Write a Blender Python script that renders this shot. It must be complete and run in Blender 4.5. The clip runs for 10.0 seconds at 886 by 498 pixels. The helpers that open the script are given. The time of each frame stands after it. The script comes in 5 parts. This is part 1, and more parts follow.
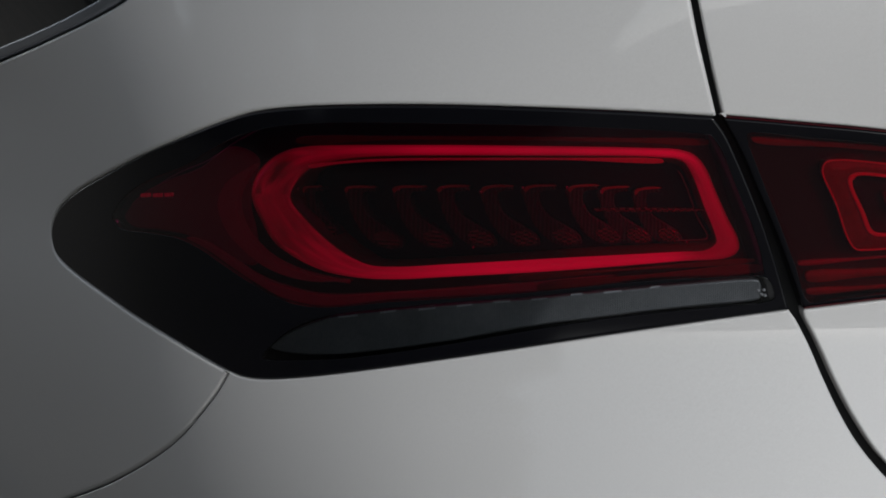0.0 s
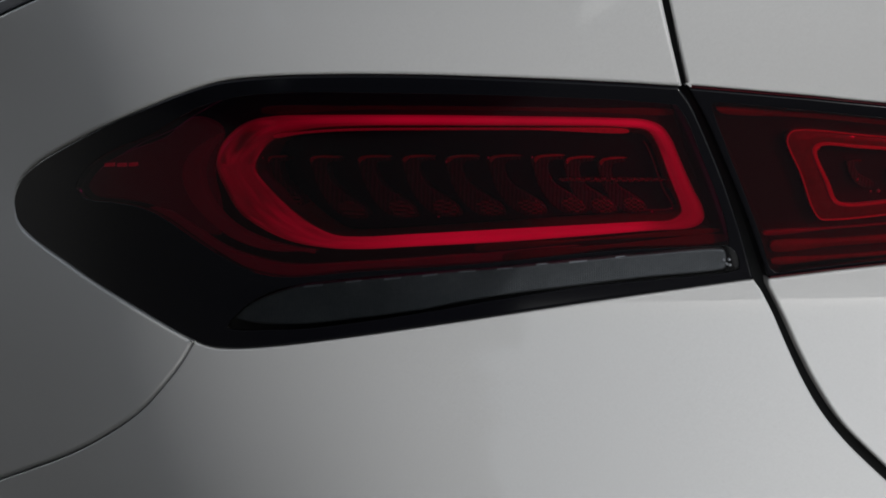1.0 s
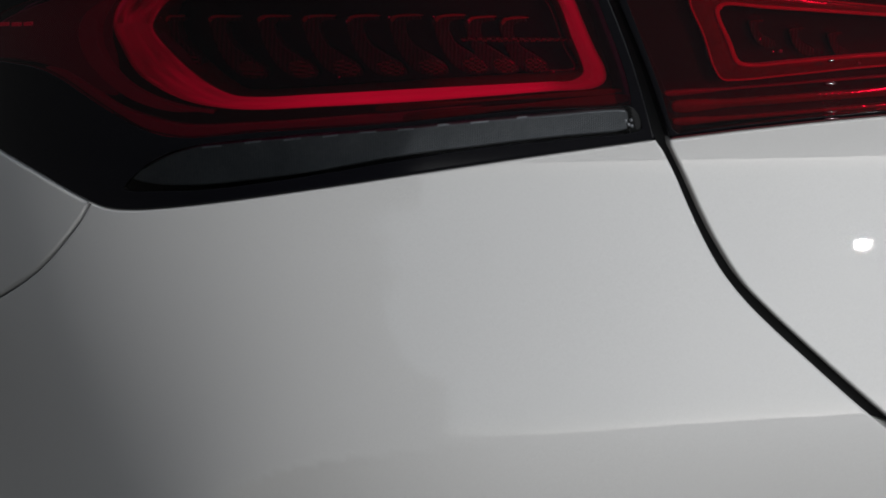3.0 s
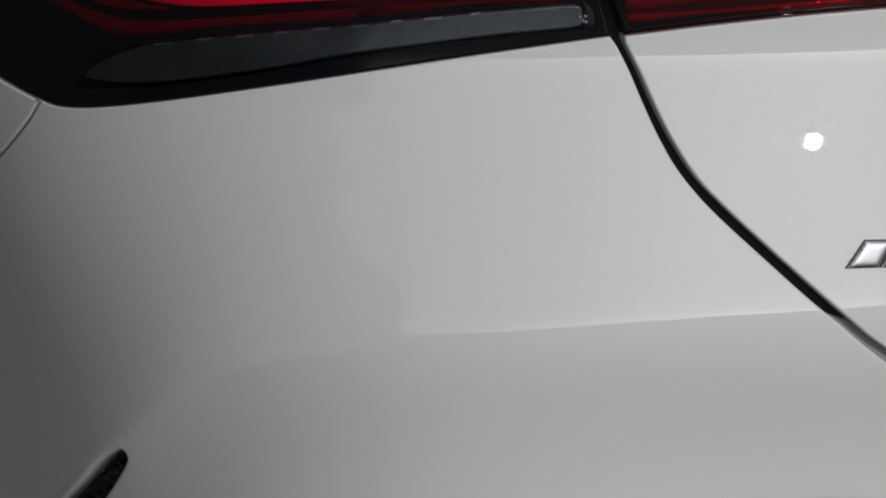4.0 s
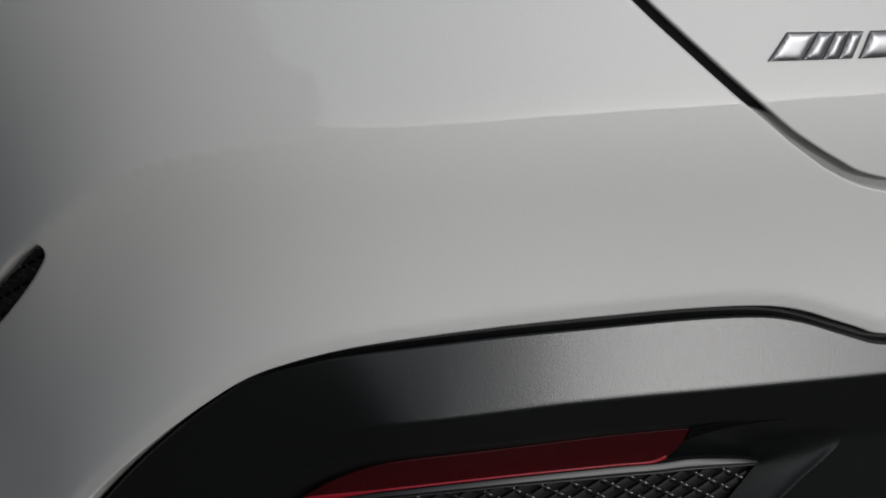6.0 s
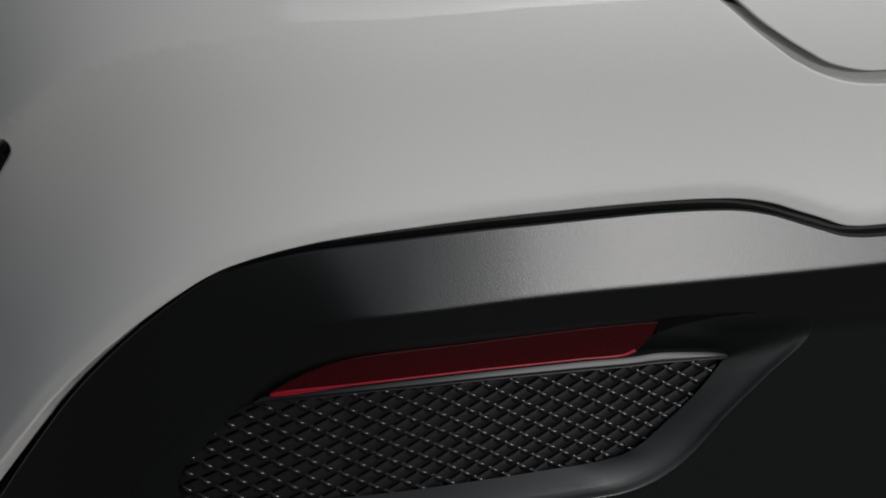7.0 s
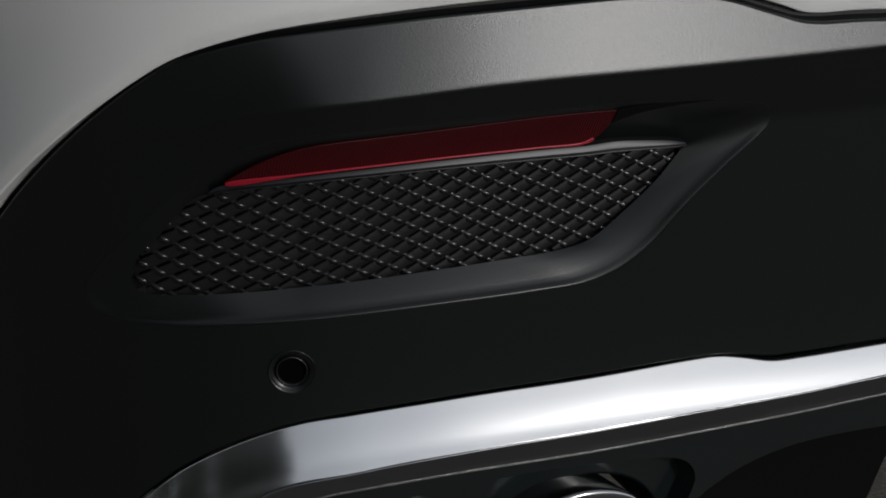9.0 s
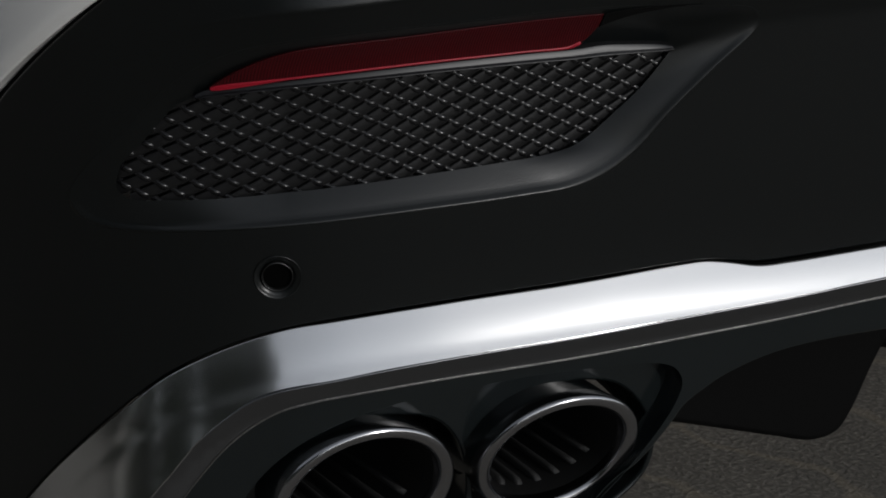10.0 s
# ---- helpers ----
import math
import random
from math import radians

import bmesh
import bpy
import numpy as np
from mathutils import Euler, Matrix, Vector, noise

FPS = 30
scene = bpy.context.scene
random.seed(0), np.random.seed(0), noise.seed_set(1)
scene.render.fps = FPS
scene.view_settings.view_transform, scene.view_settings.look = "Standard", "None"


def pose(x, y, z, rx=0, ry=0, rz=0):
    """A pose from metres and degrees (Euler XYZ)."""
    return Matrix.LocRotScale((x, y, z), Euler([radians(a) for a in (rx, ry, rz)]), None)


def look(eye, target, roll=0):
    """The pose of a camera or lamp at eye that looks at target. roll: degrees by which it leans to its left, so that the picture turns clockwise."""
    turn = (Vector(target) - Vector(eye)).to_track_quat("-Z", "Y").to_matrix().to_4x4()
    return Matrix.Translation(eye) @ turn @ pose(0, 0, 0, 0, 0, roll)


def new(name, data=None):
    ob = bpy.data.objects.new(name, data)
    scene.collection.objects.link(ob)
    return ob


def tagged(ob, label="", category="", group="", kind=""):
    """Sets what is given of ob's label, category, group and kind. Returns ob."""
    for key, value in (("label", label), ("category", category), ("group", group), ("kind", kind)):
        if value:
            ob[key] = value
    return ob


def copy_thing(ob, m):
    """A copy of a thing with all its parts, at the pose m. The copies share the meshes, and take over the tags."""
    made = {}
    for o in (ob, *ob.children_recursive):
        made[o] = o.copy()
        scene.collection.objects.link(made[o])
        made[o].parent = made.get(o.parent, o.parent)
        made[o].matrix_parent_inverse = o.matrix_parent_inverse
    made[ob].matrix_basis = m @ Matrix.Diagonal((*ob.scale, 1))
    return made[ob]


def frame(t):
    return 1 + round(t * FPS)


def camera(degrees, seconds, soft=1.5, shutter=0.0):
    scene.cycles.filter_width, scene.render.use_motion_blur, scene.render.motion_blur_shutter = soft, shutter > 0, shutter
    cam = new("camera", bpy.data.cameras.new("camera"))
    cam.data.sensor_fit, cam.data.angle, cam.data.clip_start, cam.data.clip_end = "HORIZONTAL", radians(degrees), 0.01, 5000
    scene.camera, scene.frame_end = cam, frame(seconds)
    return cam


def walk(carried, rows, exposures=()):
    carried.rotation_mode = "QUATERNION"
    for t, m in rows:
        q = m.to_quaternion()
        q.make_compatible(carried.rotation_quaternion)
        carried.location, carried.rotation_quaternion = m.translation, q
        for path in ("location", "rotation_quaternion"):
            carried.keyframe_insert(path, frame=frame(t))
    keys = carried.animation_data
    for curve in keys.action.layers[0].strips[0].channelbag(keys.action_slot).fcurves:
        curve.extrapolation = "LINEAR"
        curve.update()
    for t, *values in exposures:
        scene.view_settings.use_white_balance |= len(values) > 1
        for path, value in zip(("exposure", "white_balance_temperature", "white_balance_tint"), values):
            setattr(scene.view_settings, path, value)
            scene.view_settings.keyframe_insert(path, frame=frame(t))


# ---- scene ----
from mathutils.geometry import delaunay_2d_cdt

EXPOSE, KELVIN = -0.07, 6160
cam = camera(12.0, 10.0, soft=1.8)
PATH = [
    (0, -1.2178, -2.2537, 1.4632, 80.535, 0.271, -23.556),
    (0.5, -1.2251, -2.2524, 1.4653, 80.342, 0.207, -23.887),
    (1, -1.2324, -2.2492, 1.4664, 80.060, 0.148, -24.350),
    (1.5, -1.2396, -2.2436, 1.4678, 79.666, 0.041, -24.845),
    (2, -1.2456, -2.2365, 1.4677, 79.184, -0.023, -25.389),
    (2.5, -1.2496, -2.2302, 1.4670, 78.714, -0.110, -25.854),
    (2.7, -1.2512, -2.2261, 1.4663, 78.496, -0.153, -26.057),
    (3.8, -1.2601, -2.2044, 1.4610, 77.042, -0.298, -27.169),
    (4, -1.2622, -2.2015, 1.4602, 76.782, -0.314, -27.354),
    (4.5, -1.2673, -2.1962, 1.4589, 76.260, -0.410, -27.778),
    (5, -1.2707, -2.1901, 1.4564, 75.595, -0.457, -28.197),
    (5.5, -1.2724, -2.1825, 1.4530, 74.842, -0.531, -28.563),
    (5.7, -1.2727, -2.1797, 1.4518, 74.553, -0.549, -28.697),
    (6.8, -1.2729, -2.1651, 1.4452, 72.977, -0.574, -29.387),
    (7, -1.2727, -2.1626, 1.4443, 72.719, -0.555, -29.494),
    (7.5, -1.2718, -2.1574, 1.4420, 72.003, -0.615, -29.719),
    (8, -1.2704, -2.1519, 1.4399, 71.249, -0.631, -29.909),
    (8.5, -1.2687, -2.1451, 1.4384, 70.492, -0.698, -30.072),
    (9, -1.2678, -2.1375, 1.4369, 69.837, -0.722, -30.251),
    (9.5, -1.2671, -2.1302, 1.4345, 69.153, -0.742, -30.421),
    (10, -1.2653, -2.1239, 1.4298, 68.593, -0.758, -30.547),
]
walk(cam, [(t, pose(*row)) for t, *row in PATH], [(0, EXPOSE, KELVIN, 10), (4, EXPOSE, KELVIN + 30, 10), (7, EXPOSE, KELVIN + 110, 10), (10, EXPOSE, KELVIN + 110, 10)])

# ---- light: a low sun behind the car, a pale sky ----
SUN_ELEV, SUN_TURN = 17.0, 168.1
world = bpy.data.worlds.new("sky")
scene.world = world
world.use_nodes = True
wn = world.node_tree
sky = wn.nodes.new("ShaderNodeTexSky")
sky.sky_type, sky.sun_disc = "NISHITA", False
sky.sun_elevation, sky.sun_rotation = radians(SUN_ELEV), radians(SUN_TURN)
sky.dust_density, sky.air_density = 0.3, 1.0
haze = wn.nodes.new("ShaderNodeHueSaturation")
haze.inputs["Saturation"].default_value = 0.19
wn.links.new(sky.outputs[0], haze.inputs["Color"])
wn.links.new(haze.outputs[0], wn.nodes["Background"].inputs[0])
wn.nodes["Background"].inputs[1].default_value = 0.139
sun_data = bpy.data.lights.new("sun", "SUN")
sun_data.energy, sun_data.angle, sun_data.color = 1.45, radians(0.5), (1.0, 0.96, 0.91)
sun = new("sun", sun_data)
to_sun = Vector((math.sin(radians(SUN_TURN)) * math.cos(radians(SUN_ELEV)), math.cos(radians(SUN_TURN)) * math.cos(radians(SUN_ELEV)), math.sin(radians(SUN_ELEV))))
sun.matrix_world = look(tuple(to_sun * 30), (0, 0, 0))

# ---- materials ----
def material(name, base, rough=0.5, metal=0.0, coat=0.0, coat_rough=0.03, grain=0.0, grain_size=400.0, mottle=0.0, mottle_size=6.0, bump=0.0, spec=0.5, emit=None, emit_power=0.0):
    m = bpy.data.materials.new(name)
    m.use_nodes = True
    t = m.node_tree
    b = t.nodes["Principled BSDF"]
    b.inputs["Base Color"].default_value = (*base, 1)
    b.inputs["Roughness"].default_value = rough
    b.inputs["Metallic"].default_value = metal
    b.inputs["Coat Weight"].default_value = coat
    b.inputs["Coat Roughness"].default_value = coat_rough
    b.inputs["Specular IOR Level"].default_value = spec
    if emit:
        b.inputs["Emission Color"].default_value = (*emit, 1)
        b.inputs["Emission Strength"].default_value = emit_power
    pos = t.nodes.new("ShaderNodeTexCoord").outputs["Object"]
    if grain or mottle:
        fine, wide = t.nodes.new("ShaderNodeTexNoise"), t.nodes.new("ShaderNodeTexNoise")
        fine.inputs["Scale"].default_value, wide.inputs["Scale"].default_value = grain_size, mottle_size
        fine.inputs["Detail"].default_value, wide.inputs["Detail"].default_value = 2, 4
        t.links.new(pos, fine.inputs["Vector"])
        t.links.new(pos, wide.inputs["Vector"])
        f1, f2, both = t.nodes.new("ShaderNodeMath"), t.nodes.new("ShaderNodeMath"), t.nodes.new("ShaderNodeMath")
        f1.operation = f2.operation = "MULTIPLY_ADD"
        f1.inputs[1].default_value, f1.inputs[2].default_value = grain, 1 - grain / 2
        f2.inputs[1].default_value, f2.inputs[2].default_value = mottle, 1 - mottle / 2
        both.operation = "MULTIPLY"
        t.links.new(fine.outputs[0], f1.inputs[0])
        t.links.new(wide.outputs[0], f2.inputs[0])
        t.links.new(f1.outputs[0], both.inputs[0])
        t.links.new(f2.outputs[0], both.inputs[1])
        mix = t.nodes.new("ShaderNodeVectorMath")
        mix.operation = "SCALE"
        mix.inputs[0].default_value = base
        t.links.new(both.outputs[0], mix.inputs["Scale"])
        t.links.new(mix.outputs[0], b.inputs["Base Color"])
        if bump:
            bn = t.nodes.new("ShaderNodeBump")
            bn.inputs["Strength"].default_value, bn.inputs["Distance"].default_value = bump, 0.001
            t.links.new(fine.outputs[0], bn.inputs["Height"])
            t.links.new(bn.outputs[0], b.inputs["Normal"])
    return m


def lens_material(name, tint, rough=0.02, haze=None, cloud=0.0):
    """A clear moulded lens: tinted light goes through, the surface shines."""
    m = bpy.data.materials.new(name)
    m.use_nodes = True
    t = m.node_tree
    t.nodes.remove(t.nodes["Principled BSDF"])
    tr, gl, mx, fr = (t.nodes.new(k) for k in ("ShaderNodeBsdfTransparent", "ShaderNodeBsdfGlossy", "ShaderNodeMixShader", "ShaderNodeFresnel"))
    tr.inputs[0].default_value = (*tint, 1)
    gl.inputs["Roughness"].default_value = rough
    fr.inputs[0].default_value = 1.45
    t.links.new(fr.outputs[0], mx.inputs[0])
    t.links.new(tr.outputs[0], mx.inputs[1])
    t.links.new(gl.outputs[0], mx.inputs[2])
    if haze:
        df, veil = t.nodes.new("ShaderNodeBsdfDiffuse"), t.nodes.new("ShaderNodeMixShader")
        df.inputs[0].default_value = (*haze, 1)
        veil.inputs[0].default_value = cloud
        t.links.new(tr.outputs[0], veil.inputs[1])
        t.links.new(df.outputs[0], veil.inputs[2])
        t.links.new(veil.outputs[0], mx.inputs[1])
    t.links.new(mx.outputs[0], t.nodes["Material Output"].inputs[0])
    return m


PAINT = material("pearl_white_paint", (0.55, 0.545, 0.532), 0.46, 0.0, 0.85, 0.012, grain=0.05, grain_size=1800, mottle=0.02, mottle_size=3, spec=0.3)
CLAD = material("grained_black_plastic", (0.0008, 0.0016, 0.0017), 0.32, 0, 0.1, 0.6, grain=0.7, grain_size=1150, mottle=0.2, mottle_size=14, bump=0.09, spec=0.46)
GLOSS_BLACK = material("gloss_black_plastic", (0.007, 0.009, 0.0095), 0.16, 0, grain=0.2, grain_size=300, mottle=0.2)
SEAL = material("black_rubber_seal", (0.012, 0.012, 0.012), 0.75, 0, grain=0.3, mottle=0.3)
CHROME = material("satin_chrome", (0.7, 0.695, 0.69), 0.165, 1.0, grain=0.05, grain_size=900, mottle=0.06, mottle_size=20)
STEEL = material("polished_steel", (0.42, 0.42, 0.435), 0.2, 1.0, grain=0.1, grain_size=500, mottle=0.1)
SOOT = material("sooty_pipe_inside", (0.012, 0.012, 0.012), 0.45, 0, grain=0.5, grain_size=300, mottle=0.3, spec=0.15)
SEAM = material("pale_seam_bead", (0.34, 0.33, 0.32), 0.3, 0.9, grain=1.0, grain_size=420, mottle=0.6, mottle_size=60, bump=0.6)
RIB = material("dull_pipe_rib", (0.016, 0.016, 0.016), 0.7, 0, grain=0.5, grain_size=300, mottle=0.3)
BEZEL = material("black_lamp_bezel", (0.004, 0.004, 0.0055), 0.14, 0, grain=0.2, mottle=0.2, spec=0.2)
RED_LENS = lens_material("red_lens", (0.55, 0.012, 0.13), 0.1, haze=(0.2, 0.26, 0.46), cloud=0.003)
# the haze lays a faint grey-blue veil over the lens
GATE_LENS = lens_material("veiled_red_lens", (0.6, 0.016, 0.1), 0.08, haze=(0.25, 0.28, 0.42), cloud=0.004)
CLEAR_LENS = lens_material("smoked_clear_lens", (0.75, 0.77, 0.8), 0.14)
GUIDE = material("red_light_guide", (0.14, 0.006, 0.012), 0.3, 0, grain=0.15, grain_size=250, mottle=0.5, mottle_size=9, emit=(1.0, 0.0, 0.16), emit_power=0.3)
GUIDE_DARK = material("dark_red_reflector", (0.15, 0.004, 0.035), 0.14, 0, grain=0.4, grain_size=300, mottle=0.4, mottle_size=20)
WELL = material("dark_lamp_well", (0.0012, 0.001, 0.0014), 0.4, 0, grain=0.3, mottle=0.3)
FIN = material("dark_red_prism", (0.085, 0.018, 0.06), 0.2, 0, grain=0.8, grain_size=500, mottle=0.5, mottle_size=60, bump=0.5)
RIBBED = material("ribbed_grey_reflector", (0.115, 0.119, 0.12), 0.35, 0.2, grain=0.4, grain_size=400, mottle=0.9, mottle_size=45, bump=0.2)
REFLEX = material("red_reflex", (0.05, 0.0012, 0.003), 0.38, 0, 0.0, grain=0.6, grain_size=420, mottle=0.35, mottle_size=30, bump=0.3, spec=0.22)
GLASS_DARK = material("privacy_glass", (0.006, 0.008, 0.010), 0.03, 0, 0.3, grain=0.1, mottle=0.1)
TRIM = material("satin_aluminium_trim", (0.35, 0.37, 0.41), 0.3, 0.8, grain=0.08, mottle=0.1)
BADGE_CHROME = material("bright_chrome", (0.2, 0.2, 0.205), 0.38, 1.0, grain=0.03, mottle=0.05)
PRISM = material("red_prism_pad", (0.3, 0.04, 0.11), 0.2, 0.3, grain=1.0, grain_size=500, mottle=0.9, mottle_size=120, bump=0.8)
STUD = material("moulded_stud", (0.5, 0.5, 0.5), 0.2, 0.3, grain=0.3, mottle=0.2)
GRILLE = material("satin_black_grille", (0.005, 0.005, 0.0053), 0.5, 0, grain=0.3, grain_size=600, mottle=0.2, spec=0.32)
GRILLE_RIDGE = material("worn_black_grille_ridge", (0.006, 0.006, 0.0065), 0.24, 0, grain=0.3, grain_size=600, mottle=0.2, spec=0.46)
BLADE = material("satin_black_blade", (0.006, 0.006, 0.007), 0.4, 0, grain=0.3, grain_size=900, mottle=0.2, spec=0.42)
SENSOR_RING = material("bright_sensor_ring", (0.01, 0.01, 0.01), 0.28, 0, grain=0.2, mottle=0.2, spec=0.9)
SENSOR = material("matt_sensor_face", (0.001, 0.001, 0.001), 0.8, 0, grain=0.3, grain_size=600, mottle=0.2, spec=0.03)
# a weak emission is added to brighten this plastic behind the tinted lens
LOOP_RED = material("dim_red_guide", (0.2, 0.007, 0.06), 0.25, 0, grain=0.3, grain_size=60, mottle=0.6, mottle_size=25, emit=(1.0, 0.0, 0.3), emit_power=0.020)
TICK = material("moulded_clear_tick", (0.3, 0.31, 0.32), 0.3, 0, grain=0.9, grain_size=500, mottle=0.5, mottle_size=60)
# marks and lines are brightened by a little added emission
MARK_RED = material("moulded_red_mark", (0.6, 0.02, 0.06), 0.3, 0, grain=0.9, grain_size=500, mottle=0.3, emit=(1.0, 0.0, 0.2), emit_power=0.10)
# bright metal for dots that stand in for glints in the lamps
GLINT = material("bright_glint_dot", (0.9, 0.9, 0.9), 0.16, 1.0, grain=0.1, mottle=0.1)
# added emission lifts the tube although the tailgate lamp is unlit
TUBE_RED = material("thin_red_tube", (0.5, 0.01, 0.04), 0.15, 0, grain=0.3, grain_size=200, mottle=0.5, mottle_size=30, emit=(1.0, 0.0, 0.2), emit_power=0.10)
LIP = material("dark_satin_chrome", (0.21, 0.215, 0.225), 0.3, 1.0, grain=0.08, grain_size=700, mottle=0.1)


def asphalt_material():
    m = material("coarse_asphalt", (0.14, 0.128, 0.108), 0.9)
    t = m.node_tree
    b = t.nodes["Principled BSDF"]
    pos = t.nodes.new("ShaderNodeTexCoord").outputs["Object"]
    cell, wide, bits = t.nodes.new("ShaderNodeTexVoronoi"), t.nodes.new("ShaderNodeTexNoise"), t.nodes.new("ShaderNodeTexNoise")
    cell.inputs["Scale"].default_value, wide.inputs["Scale"].default_value, bits.inputs["Scale"].default_value = 150, 6, 210
    wide.inputs["Detail"].default_value, bits.inputs["Detail"].default_value = 5, 3
    for n in (cell, wide, bits):
        t.links.new(pos, n.inputs["Vector"])
    ramp = t.nodes.new("ShaderNodeValToRGB")
    ramp.color_ramp.elements[0].color, ramp.color_ramp.elements[1].color = (0.067, 0.064, 0.057, 1), (0.315, 0.295, 0.255, 1)
    mid = ramp.color_ramp.elements.new(0.55)
    mid.color = (0.143, 0.132, 0.115, 1)
    sep = t.nodes.new("ShaderNodeSeparateColor")
    t.links.new(bits.outputs["Color"], sep.inputs[0])
    mul = t.nodes.new("ShaderNodeMath")
    mul.operation = "MULTIPLY_ADD"
    mul.inputs[1].default_value = 1.5
    t.links.new(sep.outputs[0], mul.inputs[0])
    add = t.nodes.new("ShaderNodeMath")
    add.operation = "MULTIPLY_ADD"
    add.inputs[1].default_value, add.inputs[2].default_value = 0.45, -0.48
    t.links.new(wide.outputs[0], add.inputs[0])
    t.links.new(add.outputs[0], mul.inputs[2])
    t.links.new(mul.outputs[0], ramp.inputs[0])
    crack, wobble, thin, pale = (t.nodes.new(k) for k in ("ShaderNodeTexVoronoi", "ShaderNodeVectorMath", "ShaderNodeMapRange", "ShaderNodeMix"))
    crack.feature = "DISTANCE_TO_EDGE"
    crack.inputs["Scale"].default_value = 4.5
    wobble.operation = "MULTIPLY_ADD"
    wobble.inputs[1].default_value = (0.12, 0.12, 0.0)
    t.links.new(wide.outputs["Color"], wobble.inputs[0])
    t.links.new(pos, wobble.inputs[2])
    t.links.new(wobble.outputs[0], crack.inputs["Vector"])
    thin.inputs["From Min"].default_value, thin.inputs["From Max"].default_value = 0.006, 0.022
    thin.inputs["To Min"].default_value, thin.inputs["To Max"].default_value = 0.28, 0.0
    t.links.new(crack.outputs["Distance"], thin.inputs[0])
    pale.data_type = "RGBA"
    pale.inputs["B"].default_value = (0.33, 0.28, 0.2, 1)
    t.links.new(thin.outputs[0], pale.inputs["Factor"])
    t.links.new(ramp.outputs[0], pale.inputs["A"])
    t.links.new(pale.outputs["Result"], b.inputs["Base Color"])
    high = t.nodes.new("ShaderNodeMath")
    high.operation = "MULTIPLY_ADD"
    high.inputs[1].default_value = -0.35
    t.links.new(cell.outputs["Distance"], high.inputs[0])
    t.links.new(bits.outputs[0], high.inputs[2])
    bn = t.nodes.new("ShaderNodeBump")
    bn.inputs["Strength"].default_value, bn.inputs["Distance"].default_value = 0.4, 0.003
    t.links.new(high.outputs[0], bn.inputs["Height"])
    t.links.new(bn.outputs[0], b.inputs["Normal"])
    return m


ASPHALT = asphalt_material()
BARK = material("dark_bark", (0.06, 0.045, 0.035), 0.9, 0, grain=0.6, grain_size=40, mottle=0.4, bump=0.8)
LEAF = material("dark_leaf", (0.05, 0.062, 0.042), 0.7, 0, grain=0.5, grain_size=8, mottle=0.5, mottle_size=1.0)
RUBBER = material("tyre_rubber", (0.015, 0.015, 0.015), 0.8, 0, grain=0.3, mottle=0.3)
LAMP_BACK = material("dark_red_lamp_back", (0.018, 0.001, 0.009), 0.35, 0, grain=0.3, grain_size=300, mottle=0.4, mottle_size=20)


def ribbed(m, fine, strength, shade=0.0, kind="ShaderNodeTexWave"):
    """Upright ribs or small cubes in a lens or reflector, in relief and in tone."""
    t = m.node_tree
    b = t.nodes["Principled BSDF"]
    w = t.nodes.new(kind)
    w.inputs["Scale"].default_value = 0.314 / fine if kind == "ShaderNodeTexWave" else 1 / fine
    t.links.new(t.nodes.new("ShaderNodeTexCoord").outputs["Object"], w.inputs["Vector"])
    tone = w.outputs["Fac"]
    bn = t.nodes.new("ShaderNodeBump")
    bn.inputs["Strength"].default_value, bn.inputs["Distance"].default_value = strength, 0.001
    t.links.new(tone, bn.inputs["Height"])
    t.links.new(bn.outputs[0], b.inputs["Normal"])
    if shade:
        old = b.inputs["Base Color"].links[0].from_socket
        k, mul = t.nodes.new("ShaderNodeMath"), t.nodes.new("ShaderNodeVectorMath")
        k.operation, mul.operation = "MULTIPLY_ADD", "SCALE"
        k.inputs[1].default_value, k.inputs[2].default_value = shade, 1 - shade
        t.links.new(tone, k.inputs[0])
        t.links.new(old, mul.inputs[0])
        t.links.new(k.outputs[0], mul.inputs["Scale"])
        t.links.new(mul.outputs[0], b.inputs["Base Color"])


ribbed(RIBBED, 0.0013, 0.12)
ribbed(REFLEX, 0.0017, 0.3, 0.7)
ribbed(PRISM, 0.0013, 0.6, 0.9, "ShaderNodeTexChecker")
ribbed(FIN, 0.0022, 0.25, 0.5)
LENS_GLINT = material("glossy_red_lens_glint", (0.05, 0.002, 0.006), 0.1, 0, grain=0.3, grain_size=300, mottle=0.3)
GATE_EDGE = material("dark_red_lamp_edge", (0.07, 0.002, 0.006), 0.25, 0, grain=1.0, grain_size=260, mottle=0.9, mottle_size=90)
FIN_EDGE = material("bright_red_fin_edge", (0.5, 0.05, 0.1), 0.15, 0.3, grain=0.6, grain_size=300, mottle=0.8, mottle_size=50)
GATE_RED_PLASTIC = material("red_gate_reflector", (0.2, 0.008, 0.06), 0.1, 0, grain=0.5, grain_size=300, mottle=0.9, mottle_size=28)
RED_HIGHLIGHT = material("red_edge_highlight", (0.24, 0.002, 0.012), 0.4, 0, grain=0.2, mottle=0.2)


